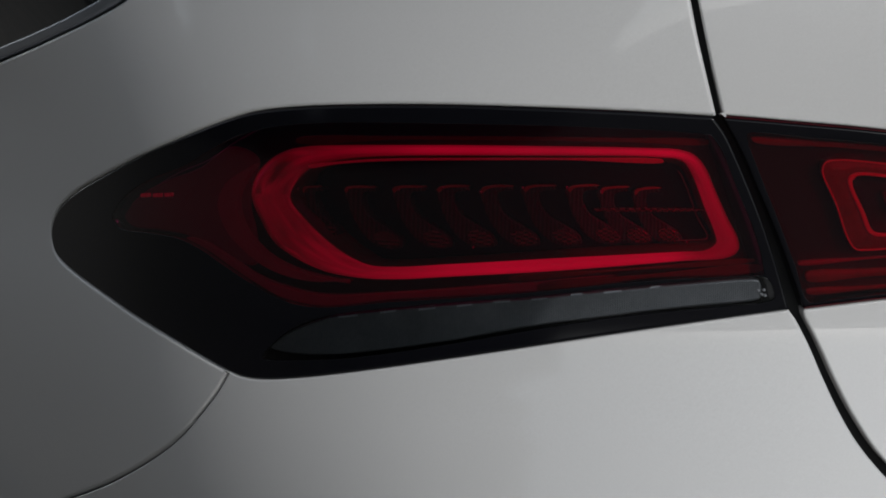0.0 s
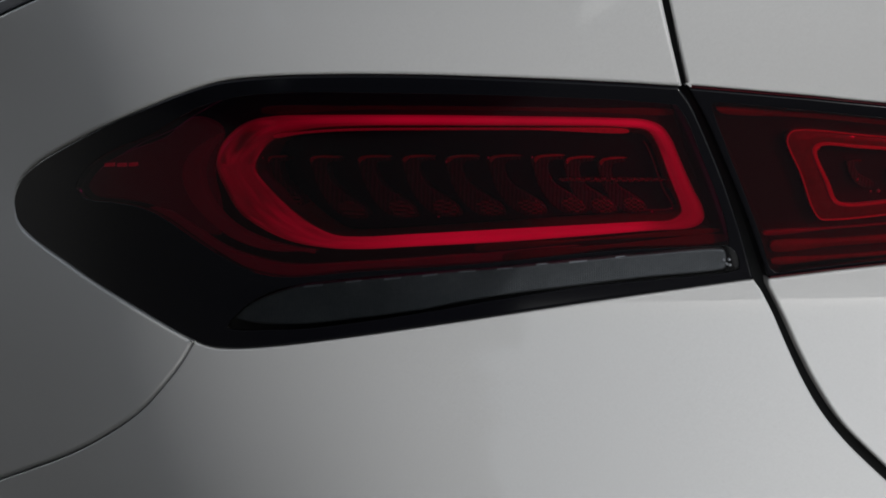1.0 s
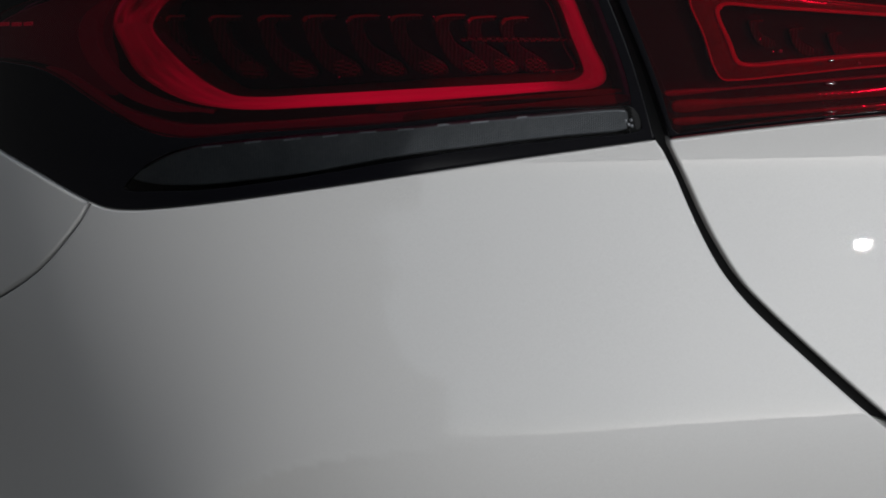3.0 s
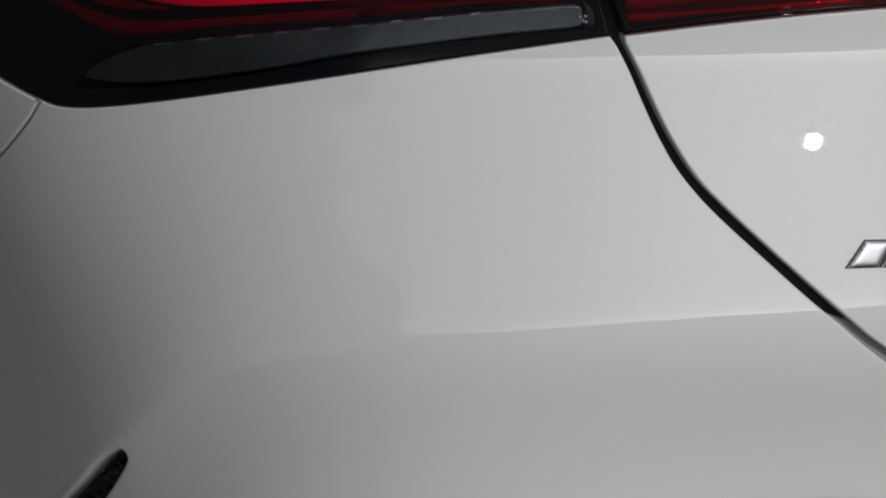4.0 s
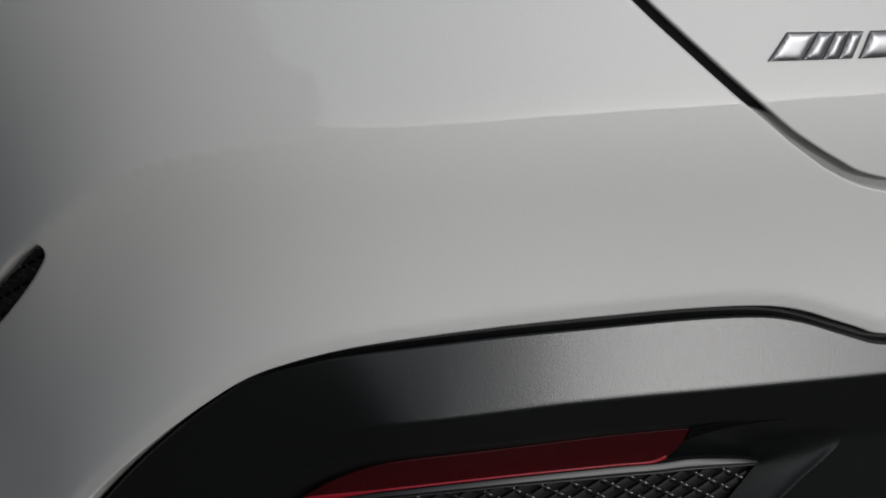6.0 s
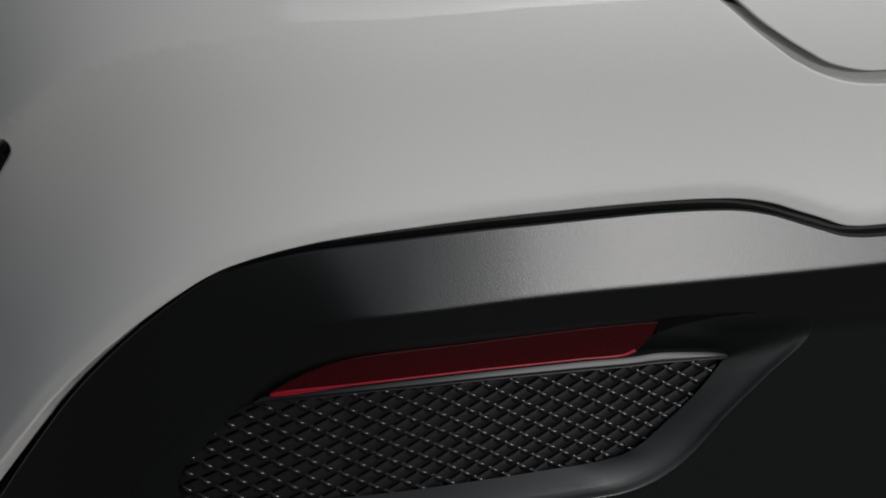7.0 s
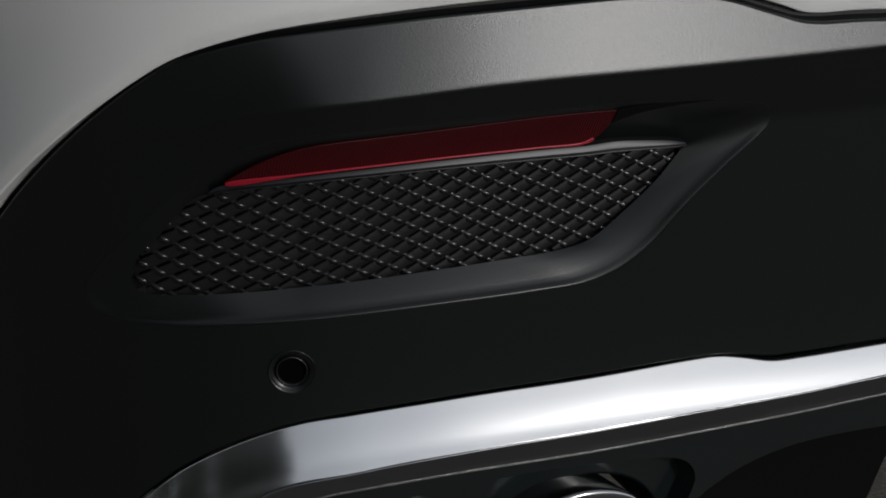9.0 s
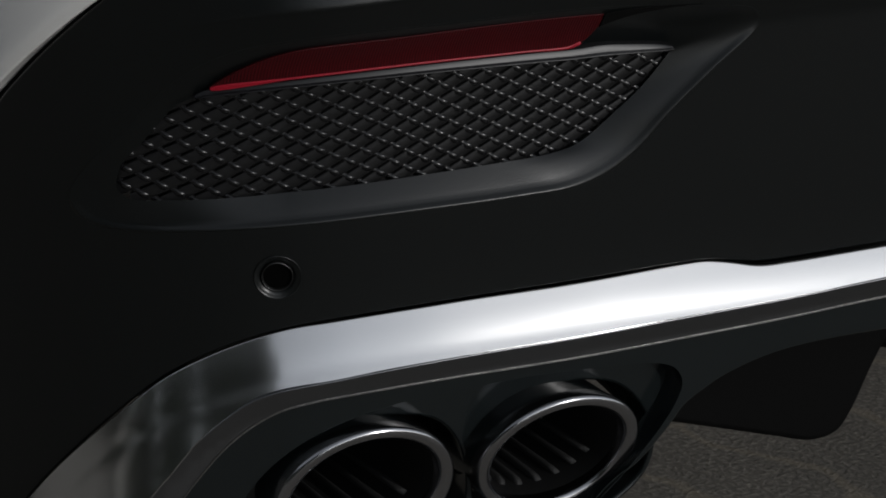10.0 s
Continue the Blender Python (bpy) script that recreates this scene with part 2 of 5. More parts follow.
def guide_glow(m, x0, x1, low, high):
    """Emission of the guide: even at its inner end, dimmer and streaked towards the flank."""
    t = m.node_tree
    pos = t.nodes.new("ShaderNodeTexCoord").outputs["Object"]
    streak, wide, sep, runs, run = (t.nodes.new(k) for k in ("ShaderNodeTexNoise", "ShaderNodeTexNoise", "ShaderNodeSeparateXYZ", "ShaderNodeSeparateXYZ", "ShaderNodeAttribute"))
    run.attribute_name = "run"
    streak.inputs["Scale"].default_value, streak.inputs["Detail"].default_value, streak.inputs["Distortion"].default_value = 1.0, 4, 0.8
    wide.inputs["Scale"].default_value, wide.inputs["Detail"].default_value = 10, 2
    for n in (wide, sep):
        t.links.new(pos, n.inputs[0])
    # streaks drawn out along the loop: metres along it, then the share across it
    drawn = t.nodes.new("ShaderNodeVectorMath")
    drawn.operation = "MULTIPLY"
    drawn.inputs[1].default_value = (26, 4.5, 1)
    t.links.new(run.outputs["Vector"], drawn.inputs[0])
    t.links.new(run.outputs["Vector"], runs.inputs[0])
    t.links.new(drawn.outputs[0], streak.inputs[0])

    def ranged(src, a, b, lo, hi, kind="LINEAR"):
        r = t.nodes.new("ShaderNodeMapRange")
        r.interpolation_type = kind
        for name, v in (("From Min", a), ("From Max", b), ("To Min", lo), ("To Max", hi)):
            r.inputs[name].default_value = v
        t.links.new(src, r.inputs[0])
        return r.outputs[0]

    inward = ranged(sep.outputs[0], x0, x1, 0.0, 1.0, "SMOOTHSTEP")
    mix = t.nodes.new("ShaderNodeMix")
    t.links.new(inward, mix.inputs[0])
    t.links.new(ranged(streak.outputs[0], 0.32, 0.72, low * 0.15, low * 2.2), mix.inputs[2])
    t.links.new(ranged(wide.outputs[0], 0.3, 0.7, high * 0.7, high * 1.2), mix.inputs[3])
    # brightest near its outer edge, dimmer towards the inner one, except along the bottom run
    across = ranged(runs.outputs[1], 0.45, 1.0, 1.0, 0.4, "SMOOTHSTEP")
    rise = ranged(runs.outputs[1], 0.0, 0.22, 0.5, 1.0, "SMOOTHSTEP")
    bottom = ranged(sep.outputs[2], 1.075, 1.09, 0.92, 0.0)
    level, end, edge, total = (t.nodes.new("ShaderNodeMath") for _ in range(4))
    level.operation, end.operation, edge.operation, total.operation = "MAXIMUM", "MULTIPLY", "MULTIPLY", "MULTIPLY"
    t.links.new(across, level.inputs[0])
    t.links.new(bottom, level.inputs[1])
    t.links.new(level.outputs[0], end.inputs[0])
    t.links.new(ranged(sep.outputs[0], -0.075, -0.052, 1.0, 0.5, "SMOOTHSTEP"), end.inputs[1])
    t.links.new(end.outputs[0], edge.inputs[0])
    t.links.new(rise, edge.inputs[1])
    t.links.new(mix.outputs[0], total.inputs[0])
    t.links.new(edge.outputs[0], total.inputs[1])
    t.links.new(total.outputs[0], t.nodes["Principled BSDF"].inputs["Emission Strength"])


def orange_peel(m, size, strength):
    t = m.node_tree
    n, bn = t.nodes.new("ShaderNodeTexNoise"), t.nodes.new("ShaderNodeBump")
    n.inputs["Scale"].default_value = size
    t.links.new(t.nodes.new("ShaderNodeTexCoord").outputs["Object"], n.inputs["Vector"])
    bn.inputs["Strength"].default_value, bn.inputs["Distance"].default_value = strength, 0.001
    t.links.new(n.outputs[0], bn.inputs["Height"])
    t.links.new(bn.outputs[0], t.nodes["Principled BSDF"].inputs["Coat Normal"])


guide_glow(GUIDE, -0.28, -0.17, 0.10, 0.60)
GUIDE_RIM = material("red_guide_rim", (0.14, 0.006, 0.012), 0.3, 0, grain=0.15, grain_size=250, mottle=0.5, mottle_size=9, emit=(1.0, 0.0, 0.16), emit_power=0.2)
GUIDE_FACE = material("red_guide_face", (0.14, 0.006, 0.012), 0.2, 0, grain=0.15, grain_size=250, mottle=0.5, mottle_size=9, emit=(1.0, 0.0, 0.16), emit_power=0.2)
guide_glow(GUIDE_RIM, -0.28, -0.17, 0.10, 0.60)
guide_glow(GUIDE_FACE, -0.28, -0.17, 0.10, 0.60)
orange_peel(PAINT, 330, 0.010)


def flakes(m, size, tilt):
    """Pearl flakes under the clear coat, each lying at a slightly different angle."""
    t = m.node_tree
    cell, off, amount, add, unit = (t.nodes.new(k) for k in ("ShaderNodeTexVoronoi", "ShaderNodeVectorMath", "ShaderNodeVectorMath", "ShaderNodeVectorMath", "ShaderNodeVectorMath"))
    cell.inputs["Scale"].default_value = size
    off.operation, amount.operation, add.operation, unit.operation = "SUBTRACT", "SCALE", "ADD", "NORMALIZE"
    off.inputs[1].default_value = (0.5, 0.5, 0.5)
    amount.inputs["Scale"].default_value = tilt
    t.links.new(t.nodes.new("ShaderNodeTexCoord").outputs["Object"], cell.inputs["Vector"])
    t.links.new(cell.outputs["Color"], off.inputs[0])
    t.links.new(off.outputs[0], amount.inputs[0])
    t.links.new(amount.outputs[0], add.inputs[0])
    t.links.new(t.nodes.new("ShaderNodeNewGeometry").outputs["Normal"], add.inputs[1])
    t.links.new(add.outputs[0], unit.inputs[0])
    t.links.new(unit.outputs[0], t.nodes["Principled BSDF"].inputs["Normal"])


flakes(PAINT, 1300, 0.05)
# faint emission put in to brighten this reflector, which is no lamp
SIDE_RED = material("side_red_reflector", (0.17, 0.012, 0.075), 0.5, 0, grain=0.2, grain_size=300, mottle=0.3, mottle_size=20, spec=0.1, emit=(1.0, 0.0, 0.4), emit_power=0.010)
LEDGE_GREY = material("grey_bumper_ledge", (0.23, 0.235, 0.22), 0.5, 0, grain=0.2, grain_size=500, mottle=0.15)
# matt black plastic; also colours the shade painted beside the reflector
SHADOW_PLASTIC = material("matt_black_and_shade", (0.003, 0.003, 0.003), 0.7, 0, grain=0.4, grain_size=600, mottle=0.3, spec=0.05)

# upward lean of each shell by height, in degrees (the chrome's counts from 1.0 at its top edge)
PAINT_LEAN = [(0.5, 7), (0.66, 7), (0.70, 6), (0.715, 2), (0.735, -2), (0.757, -5), (0.776, -8), (0.791, -7), (0.838, 8.5), (0.856, 11.5), (0.878, 12.8), (0.934, 13.5), (0.965, 12.0), (0.985, 6), (1.0, 1),
              (1.03, -4), (1.10, -4), (1.13, -3), (1.18, 2), (1.25, 14), (1.35, 30)]
CLAD_LEAN = [(0.2, -9), (0.40, -9), (0.595, -9), (0.605, -30), (0.6442, -30), (0.6462, 18.5), (0.695, 18.5), (0.705, 14), (1.0, 10)]
CHROME_LEAN = [(0.9, 26), (0.963, 26), (0.972, 30), (0.979, 25.5), (0.986, 27), (0.994, 28.5), (1.1, 30)]
# how far the crease and the split of the bumper sink towards the corner, and the chrome's top edge
DROP_S = [-1.0, -0.6, -0.5, -0.42, -0.36, -0.32, -0.28, -0.25, -0.22, -0.19, -0.16, -0.12, -0.07, 0.0, 0.05, 0.12, 0.3, 0.6]
DROP_CREASE = [-0.2576, -0.2274, -0.2022, -0.1692, -0.1343, -0.1028, -0.0645, -0.0415, -0.0273, -0.0188, -0.0135, -0.0073, -0.0051, -0.0043, -0.0070, -0.0118, -0.0168, -0.0168]
DROP_SPLIT = [-0.4627, -0.4046, -0.3563, -0.2928, -0.2188, -0.1704, -0.1263, -0.0958, -0.0680, -0.0427, -0.0251, -0.0125, -0.0052, -0.0003, 0.0005, -0.0001, -0.0016, -0.0016]
CHROME_TOP = [0.0577, 0.0925, 0.1214, 0.1595, 0.2019, 0.2405, 0.2870, 0.3163, 0.3423, 0.3661, 0.3838, 0.4012, 0.4124, 0.4187, 0.4209, 0.4236, 0.4221, 0.4225]
CHROME_BASE = [0.0304, 0.0528, 0.0714, 0.0959, 0.1251, 0.1522, 0.1879, 0.2192, 0.2551, 0.2947, 0.3333, 0.3661, 0.3783, 0.3860, 0.3891, 0.3922, 0.3980, 0.3988]

# ---- the body's form: s runs round the car's tail (metres, 0 at the tailgate seam), z is the height ----
def smooth_table(nodes, lo, hi, step, blur):
    a = np.arange(lo, hi, step)
    v = np.interp(a, [n[0] for n in nodes], [n[1] for n in nodes])
    k = np.exp(-0.5 * (np.arange(-60, 61) * step / blur) ** 2)
    k /= k.sum()
    return a, np.convolve(np.pad(v, 60, mode="edge"), k, mode="valid")


def plan(nodes):
    a, v = smooth_table(nodes, -1.7, 1.0, 0.002, 0.03)
    v = np.radians(v)
    x = np.concatenate([[0], np.cumsum(np.cos(v[:-1])) * 0.002])
    y = np.concatenate([[0], np.cumsum(-np.sin(v[:-1])) * 0.002])
    return a, v, x - np.interp(0, a, x), y - np.interp(0, a, y)


# heading of the plan curve, 0 across the tail and 90 along the flank: at the lamps, and tighter low on the bumper
S_T, HEAD, PX, PY = plan([(-1.6, 90), (-0.6, 88), (-0.5, 84), (-0.43, 74), (-0.36, 63), (-0.28, 48), (-0.2, 35), (-0.12, 25), (0, 15.5), (0.08, 13.4), (0.16, 8.6), (0.24, 7.2), (0.5, 4), (0.9, 0)])
S_T, HEAD_LOW, PX_LOW, PY_LOW = plan([(-1.6, 90), (-0.5, 88), (-0.4, 84), (-0.33, 77), (-0.27, 67), (-0.21, 51), (-0.16, 37), (-0.1, 23.5), (0, 12.5), (0.1, 10), (0.2, 8.2), (0.5, 4), (0.9, 0)])

# the two plans meet at s = 0.15
PX_LOW = PX_LOW + np.interp(0.15, S_T, PX) - np.interp(0.15, S_T, PX_LOW)
PY_LOW = PY_LOW + np.interp(0.15, S_T, PY) - np.interp(0.15, S_T, PY_LOW)

# above the lamps the corner is rounder; it meets the lamps' plan at s = -0.05
S_T, HEAD_HIGH, PX_HIGH, PY_HIGH = plan([(-1.6, 88), (-0.6, 80), (-0.5, 74), (-0.43, 67), (-0.36, 61), (-0.28, 53), (-0.2, 43), (-0.12, 33), (0, 19), (0.2, 10), (0.5, 4), (0.9, 0)])
PX_HIGH = PX_HIGH + np.interp(-0.05, S_T, PX) - np.interp(-0.05, S_T, PX_HIGH)
PY_HIGH = PY_HIGH + np.interp(-0.05, S_T, PY) - np.interp(-0.05, S_T, PY_HIGH)


def lean_table(nodes, blur, crest=(0.5, 0.0, 0.01)):
    """Depth by height from a table of leans, with one faint crest (height, degrees, breadth)."""
    a, v = smooth_table(nodes, 0.1, 1.6, 0.001, blur)
    v = v + crest[1] * np.exp(-0.5 * ((a - crest[0]) / crest[2]) ** 2)
    h = np.concatenate([[0], np.cumsum(-np.tan(np.radians(v[:-1]))) * 0.001])
    return a, h - np.interp(1.0, a, h)


# upward lean of the painted shell by height, in degrees
Z_T, H_PAINT = lean_table(PAINT_LEAN, 0.009, (0.934, 3.3, 0.0065))
Z_T, H_CLAD = lean_table(CLAD_LEAN, 0.0012)
H_CLAD = H_CLAD - np.interp(0.692, Z_T, H_CLAD) + np.interp(0.6955, Z_T, H_PAINT) - 0.004
Z_T, H_PLAIN = lean_table([(0.2, -9), (1.0, -9)], 0.002)
H_PLAIN = H_PLAIN - np.interp(0.692, Z_T, H_PLAIN) + np.interp(0.692, Z_T, H_CLAD)
Z_T, H_CHROME = lean_table(CHROME_LEAN, 0.0015)


def eased(values):
    return smooth_table(list(zip(DROP_S, values)), -1.7, 1.0, 0.002, 0.012)[1]


CREASE, SPLIT, TOP_EDGE, LOW_EDGE = eased(DROP_CREASE), eased(DROP_SPLIT), eased(CHROME_TOP), eased(CHROME_BASE)


def surf(s, z, layer="paint", depth=0.0):
    """The place on the shell at (s, z), depth metres under its surface."""
    s, z = np.asarray(s, float), np.asarray(z, float)
    if layer == "paint":
        low = 0.8255 + np.interp(s, S_T, CREASE)
        zz = np.where(z < low, z - low + 0.8255, np.where(z < 1.0, 0.8255 + (z - low) * 0.1745 / (1.0 - low), z))
        # under the crease the corner is pinched in
        k = np.clip((-0.08 - s) / 0.2, 0, 1)
        above = np.clip(z - np.interp(s, [q[0] for q in SPLIT_TOP[::-1]], [q[1] for q in SPLIT_TOP[::-1]]), 0, 1)
        h = np.interp(zz, Z_T, H_PAINT) - 0.42 * 0.0012 * np.log1p(np.exp((0.0096 - above) / 0.0012)) - 0.009 * k * k * (3 - 2 * k) * (1 - np.exp(-np.clip(0.8255 - zz, 0, 1) / 0.022))
    else:
        def cladding(zc):
            f = np.clip((-0.06 - s) / 0.14, 0, 1)
            f = f * f * (3 - 2 * f)
            k = np.clip((-0.08 - s) / 0.2, 0, 1)
            zr = zc - np.interp(s, S_T, SPLIT)
            return np.interp(zr, Z_T, H_CLAD) * (1 - f) + np.interp(zr, Z_T, H_PLAIN) * f - 0.009 * k * k * (3 - 2 * k)

        if layer == "clad":
            h = cladding(z)
        else:
            top = np.interp(s, S_T, TOP_EDGE)
            h = cladding(top) + 0.002
            if layer == "chrome":
                h = h + np.interp(1.0 + z - top, Z_T, H_CHROME) * np.interp(s, (-0.24, -0.1), (0.6, 1.0))
            else:
                edge = np.interp(s, S_T, LOW_EDGE)
                h = h - 0.001 + np.interp(1.0 + edge - top, Z_T, H_CHROME) * np.interp(s, (-0.24, -0.1), (0.6, 1.0)) - 0.36 * np.clip(edge - z, -0.05, 0.011) - 0.1 * np.clip(edge - z - 0.011, 0, 1)
    h = h - depth
    w = np.clip((0.98 - z) / 0.35, 0, 1)
    w = w * w * (3 - 2 * w)
    a = np.interp(s, S_T, HEAD) * (1 - w) + np.interp(s, S_T, HEAD_LOW) * w
    x = np.interp(s, S_T, PX) * (1 - w) + np.interp(s, S_T, PX_LOW) * w
    y = np.interp(s, S_T, PY) * (1 - w) + np.interp(s, S_T, PY_LOW) * w
    v = np.clip((z - 1.07) / 0.16, 0, 1)
    v = v * v * (3 - 2 * v)
    a = a * (1 - v) + np.interp(s, S_T, HEAD_HIGH) * v
    x = x * (1 - v) + np.interp(s, S_T, PX_HIGH) * v
    y = y * (1 - v) + np.interp(s, S_T, PY_HIGH) * v
    return np.stack([x - np.sin(a) * h, y - np.cos(a) * h, z], -1)


def surf_normal(s, z, layer="paint"):
    e, d = 0.0008, 0.005
    n = np.cross(surf(s + d, z, layer) - surf(s - d, z, layer), surf(s, z + e, layer) - surf(s, z - e, layer))
    return n / np.linalg.norm(n, axis=-1, keepdims=True)

# ---- outlines on the shell, as (s, z); a repeated point is a corner ----
LAMP = [(-0.6147, 1.0045), (-0.6048, 1.0175), (-0.5768, 1.0330), (-0.4985, 1.0617), (-0.4252, 1.0882), (-0.3710, 1.1076), (-0.3478, 1.1144), (-0.3176, 1.1193), (-0.2665, 1.1237), (-0.2119, 1.1256), (-0.1428, 1.1249), (-0.0918, 1.1227), (-0.0537, 1.1201), (-0.0537, 1.1201), (-0.0468, 1.1105), (-0.0361, 1.0875), (-0.0237, 1.0572), (-0.0133, 1.0268), (-0.0052, 0.9991), (-0.0052, 0.9991), (-0.0389, 0.9953), (-0.0912, 0.9887), (-0.1432, 0.9809), (-0.2132, 0.9688), (-0.2493, 0.9620), (-0.2875, 0.9546), (-0.3162, 0.9493), (-0.3427, 0.9453), (-0.3617, 0.9444), (-0.3767, 0.9469), (-0.4331, 0.9605), (-0.5063, 0.9736), (-0.6040, 0.9897), (-0.6114, 0.9953)]
RED_WINDOW = [(-0.5056, 1.0292), (-0.4938, 1.0402), (-0.4724, 1.0523), (-0.4464, 1.0629), (-0.4114, 1.0749), (-0.3833, 1.0889), (-0.3586, 1.0996), (-0.3273, 1.1076), (-0.2865, 1.1122), (-0.1773, 1.1150), (-0.0916, 1.1125), (-0.0547, 1.1092), (-0.0547, 1.1092), (-0.0486, 1.1007), (-0.0396, 1.0783), (-0.0287, 1.0516), (-0.0223, 1.0320), (-0.0208, 1.0208), (-0.0208, 1.0208), (-0.0910, 1.0184), (-0.1783, 1.0093), (-0.2508, 1.0018), (-0.3060, 0.9944), (-0.3317, 0.9968), (-0.3546, 1.0043), (-0.3791, 1.0136), (-0.3998, 1.0214), (-0.4225, 1.0261), (-0.4546, 1.0258), (-0.4963, 1.0240)]
CLEAR_WINDOW = [(-0.3463, 0.9586), (-0.3379, 0.9685), (-0.3227, 0.9797), (-0.3059, 0.9870), (-0.2895, 0.9915), (-0.2508, 0.9980), (-0.2140, 1.0029), (-0.1608, 1.0082), (-0.1084, 1.0142), (-0.0737, 1.0172), (-0.0387, 1.0202), (-0.0228, 1.0206), (-0.0168, 1.0165), (-0.0142, 1.0059), (-0.0191, 1.0039), (-0.0560, 1.0007), (-0.1084, 0.9959), (-0.1606, 0.9878), (-0.2137, 0.9773), (-0.2502, 0.9702), (-0.2888, 0.9632), (-0.3178, 0.9598), (-0.3399, 0.9575)]
CLEAR_REFLECTOR = [(-0.3425, 0.9651), (-0.3298, 0.9750), (-0.3122, 0.9834), (-0.2950, 0.9891), (-0.2548, 0.9957), (-0.2166, 1.0008), (-0.1618, 1.0065), (-0.1082, 1.0121), (-0.0727, 1.0152), (-0.0264, 1.0179), (-0.0228, 1.0168), (-0.0220, 1.0057), (-0.0262, 1.0044), (-0.0727, 1.0006), (-0.1082, 0.9966), (-0.1617, 0.9893), (-0.2163, 0.9782), (-0.2542, 0.9714), (-0.2944, 0.9650), (-0.3294, 0.9628)]
RING_OUT = [(-0.3619, 1.0587), (-0.3574, 1.0718), (-0.3459, 1.0829), (-0.3321, 1.0900), (-0.3147, 1.0941), (-0.2899, 1.0964), (-0.2142, 1.0998), (-0.1436, 1.1004), (-0.0916, 1.0995), (-0.0725, 1.0983), (-0.0630, 1.0947), (-0.0566, 1.0869), (-0.0502, 1.0726), (-0.0421, 1.0548), (-0.0356, 1.0422), (-0.0351, 1.0347), (-0.0411, 1.0306), (-0.0735, 1.0285), (-0.1438, 1.0230), (-0.2157, 1.0174), (-0.2534, 1.0139), (-0.2768, 1.0132), (-0.3013, 1.0150), (-0.3183, 1.0191), (-0.3337, 1.0249), (-0.3448, 1.0312), (-0.3557, 1.0454)]
RING_IN = [(-0.3239, 1.0612), (-0.3185, 1.0718), (-0.3079, 1.0793), (-0.2881, 1.0845), (-0.2512, 1.0885), (-0.1436, 1.0917), (-0.0845, 1.0896), (-0.0720, 1.0867), (-0.0667, 1.0781), (-0.0587, 1.0568), (-0.0518, 1.0432), (-0.0553, 1.0397), (-0.0736, 1.0388), (-0.1438, 1.0344), (-0.2155, 1.0284), (-0.2531, 1.0249), (-0.2695, 1.0248), (-0.2812, 1.0287), (-0.2935, 1.0361), (-0.3099, 1.0486)]
LOOP = [(-0.3960, 1.0501), (-0.3899, 1.0618), (-0.3770, 1.0711), (-0.3587, 1.0800), (-0.3587, 1.0800), (-0.3685, 1.0690), (-0.3760, 1.0584), (-0.3774, 1.0484), (-0.3713, 1.0359), (-0.3580, 1.0248), (-0.3391, 1.0171), (-0.3123, 1.0121), (-0.2868, 1.0105), (-0.2868, 1.0105), (-0.3211, 1.0078), (-0.3536, 1.0131), (-0.3758, 1.0237), (-0.3909, 1.0360)]
SWEEP = [(-0.4356, 1.0236), (-0.4166, 1.0239), (-0.3938, 1.0174), (-0.3673, 1.0073), (-0.3376, 1.0019), (-0.3103, 0.9999), (-0.2562, 1.0050), (-0.1802, 1.0130), (-0.1079, 1.0179), (-0.1079, 1.0151), (-0.1802, 1.0073), (-0.2562, 1.0001), (-0.3102, 0.9924), (-0.3424, 0.9946), (-0.3699, 1.0016), (-0.3969, 1.0111)]
INNER_WELL = [(-0.3481, 1.0568), (-0.3398, 1.0703), (-0.3160, 1.0810), (-0.2566, 1.0878), (-0.1437, 1.0906), (-0.0718, 1.0888), (-0.0572, 1.0815), (-0.0459, 1.0547), (-0.0366, 1.0359), (-0.0437, 1.0324), (-0.1438, 1.0272), (-0.2589, 1.0180), (-0.2882, 1.0178), (-0.3188, 1.0319)]
STRIP_TOP = [(-0.3245, 1.0983), (-0.2518, 1.1042), (-0.1788, 1.1061), (-0.1088, 1.1058), (-0.0545, 1.1040), (-0.0545, 1.1019), (-0.1088, 1.1033), (-0.1788, 1.1037), (-0.2518, 1.1018), (-0.3245, 1.0961)]
STRIP_LOW = [(-0.1796, 1.0177), (-0.1084, 1.0237), (-0.0242, 1.0287), (-0.0242, 1.0276), (-0.1084, 1.0223), (-0.1796, 1.0162)]
STRIP_BASE = [(-0.1617, 1.0126), (-0.0907, 1.0204), (-0.0202, 1.0247), (-0.0198, 1.0218), (-0.0907, 1.0179), (-0.1617, 1.0102)]
FIN_SHAPE = [(-0.2922, 1.0680), (-0.2896, 1.0696), (-0.2701, 1.0707), (-0.2685, 1.0683), (-0.2783, 1.0663), (-0.2793, 1.0616), (-0.2748, 1.0529), (-0.2630, 1.0456), (-0.2533, 1.0396), (-0.2508, 1.0340), (-0.2556, 1.0320), (-0.2675, 1.0324), (-0.2774, 1.0383), (-0.2863, 1.0504), (-0.2900, 1.0609)]
FIN_PAD = [(-0.2724, 1.0408), (-0.2643, 1.0442), (-0.2557, 1.0414), (-0.2513, 1.0352), (-0.2549, 1.0328), (-0.2659, 1.0332)]
BAR = [(-0.1260, 1.0620), (-0.0556, 1.0611), (-0.0531, 1.0604), (-0.0555, 1.0594), (-0.1243, 1.0598), (-0.1267, 1.0609)]
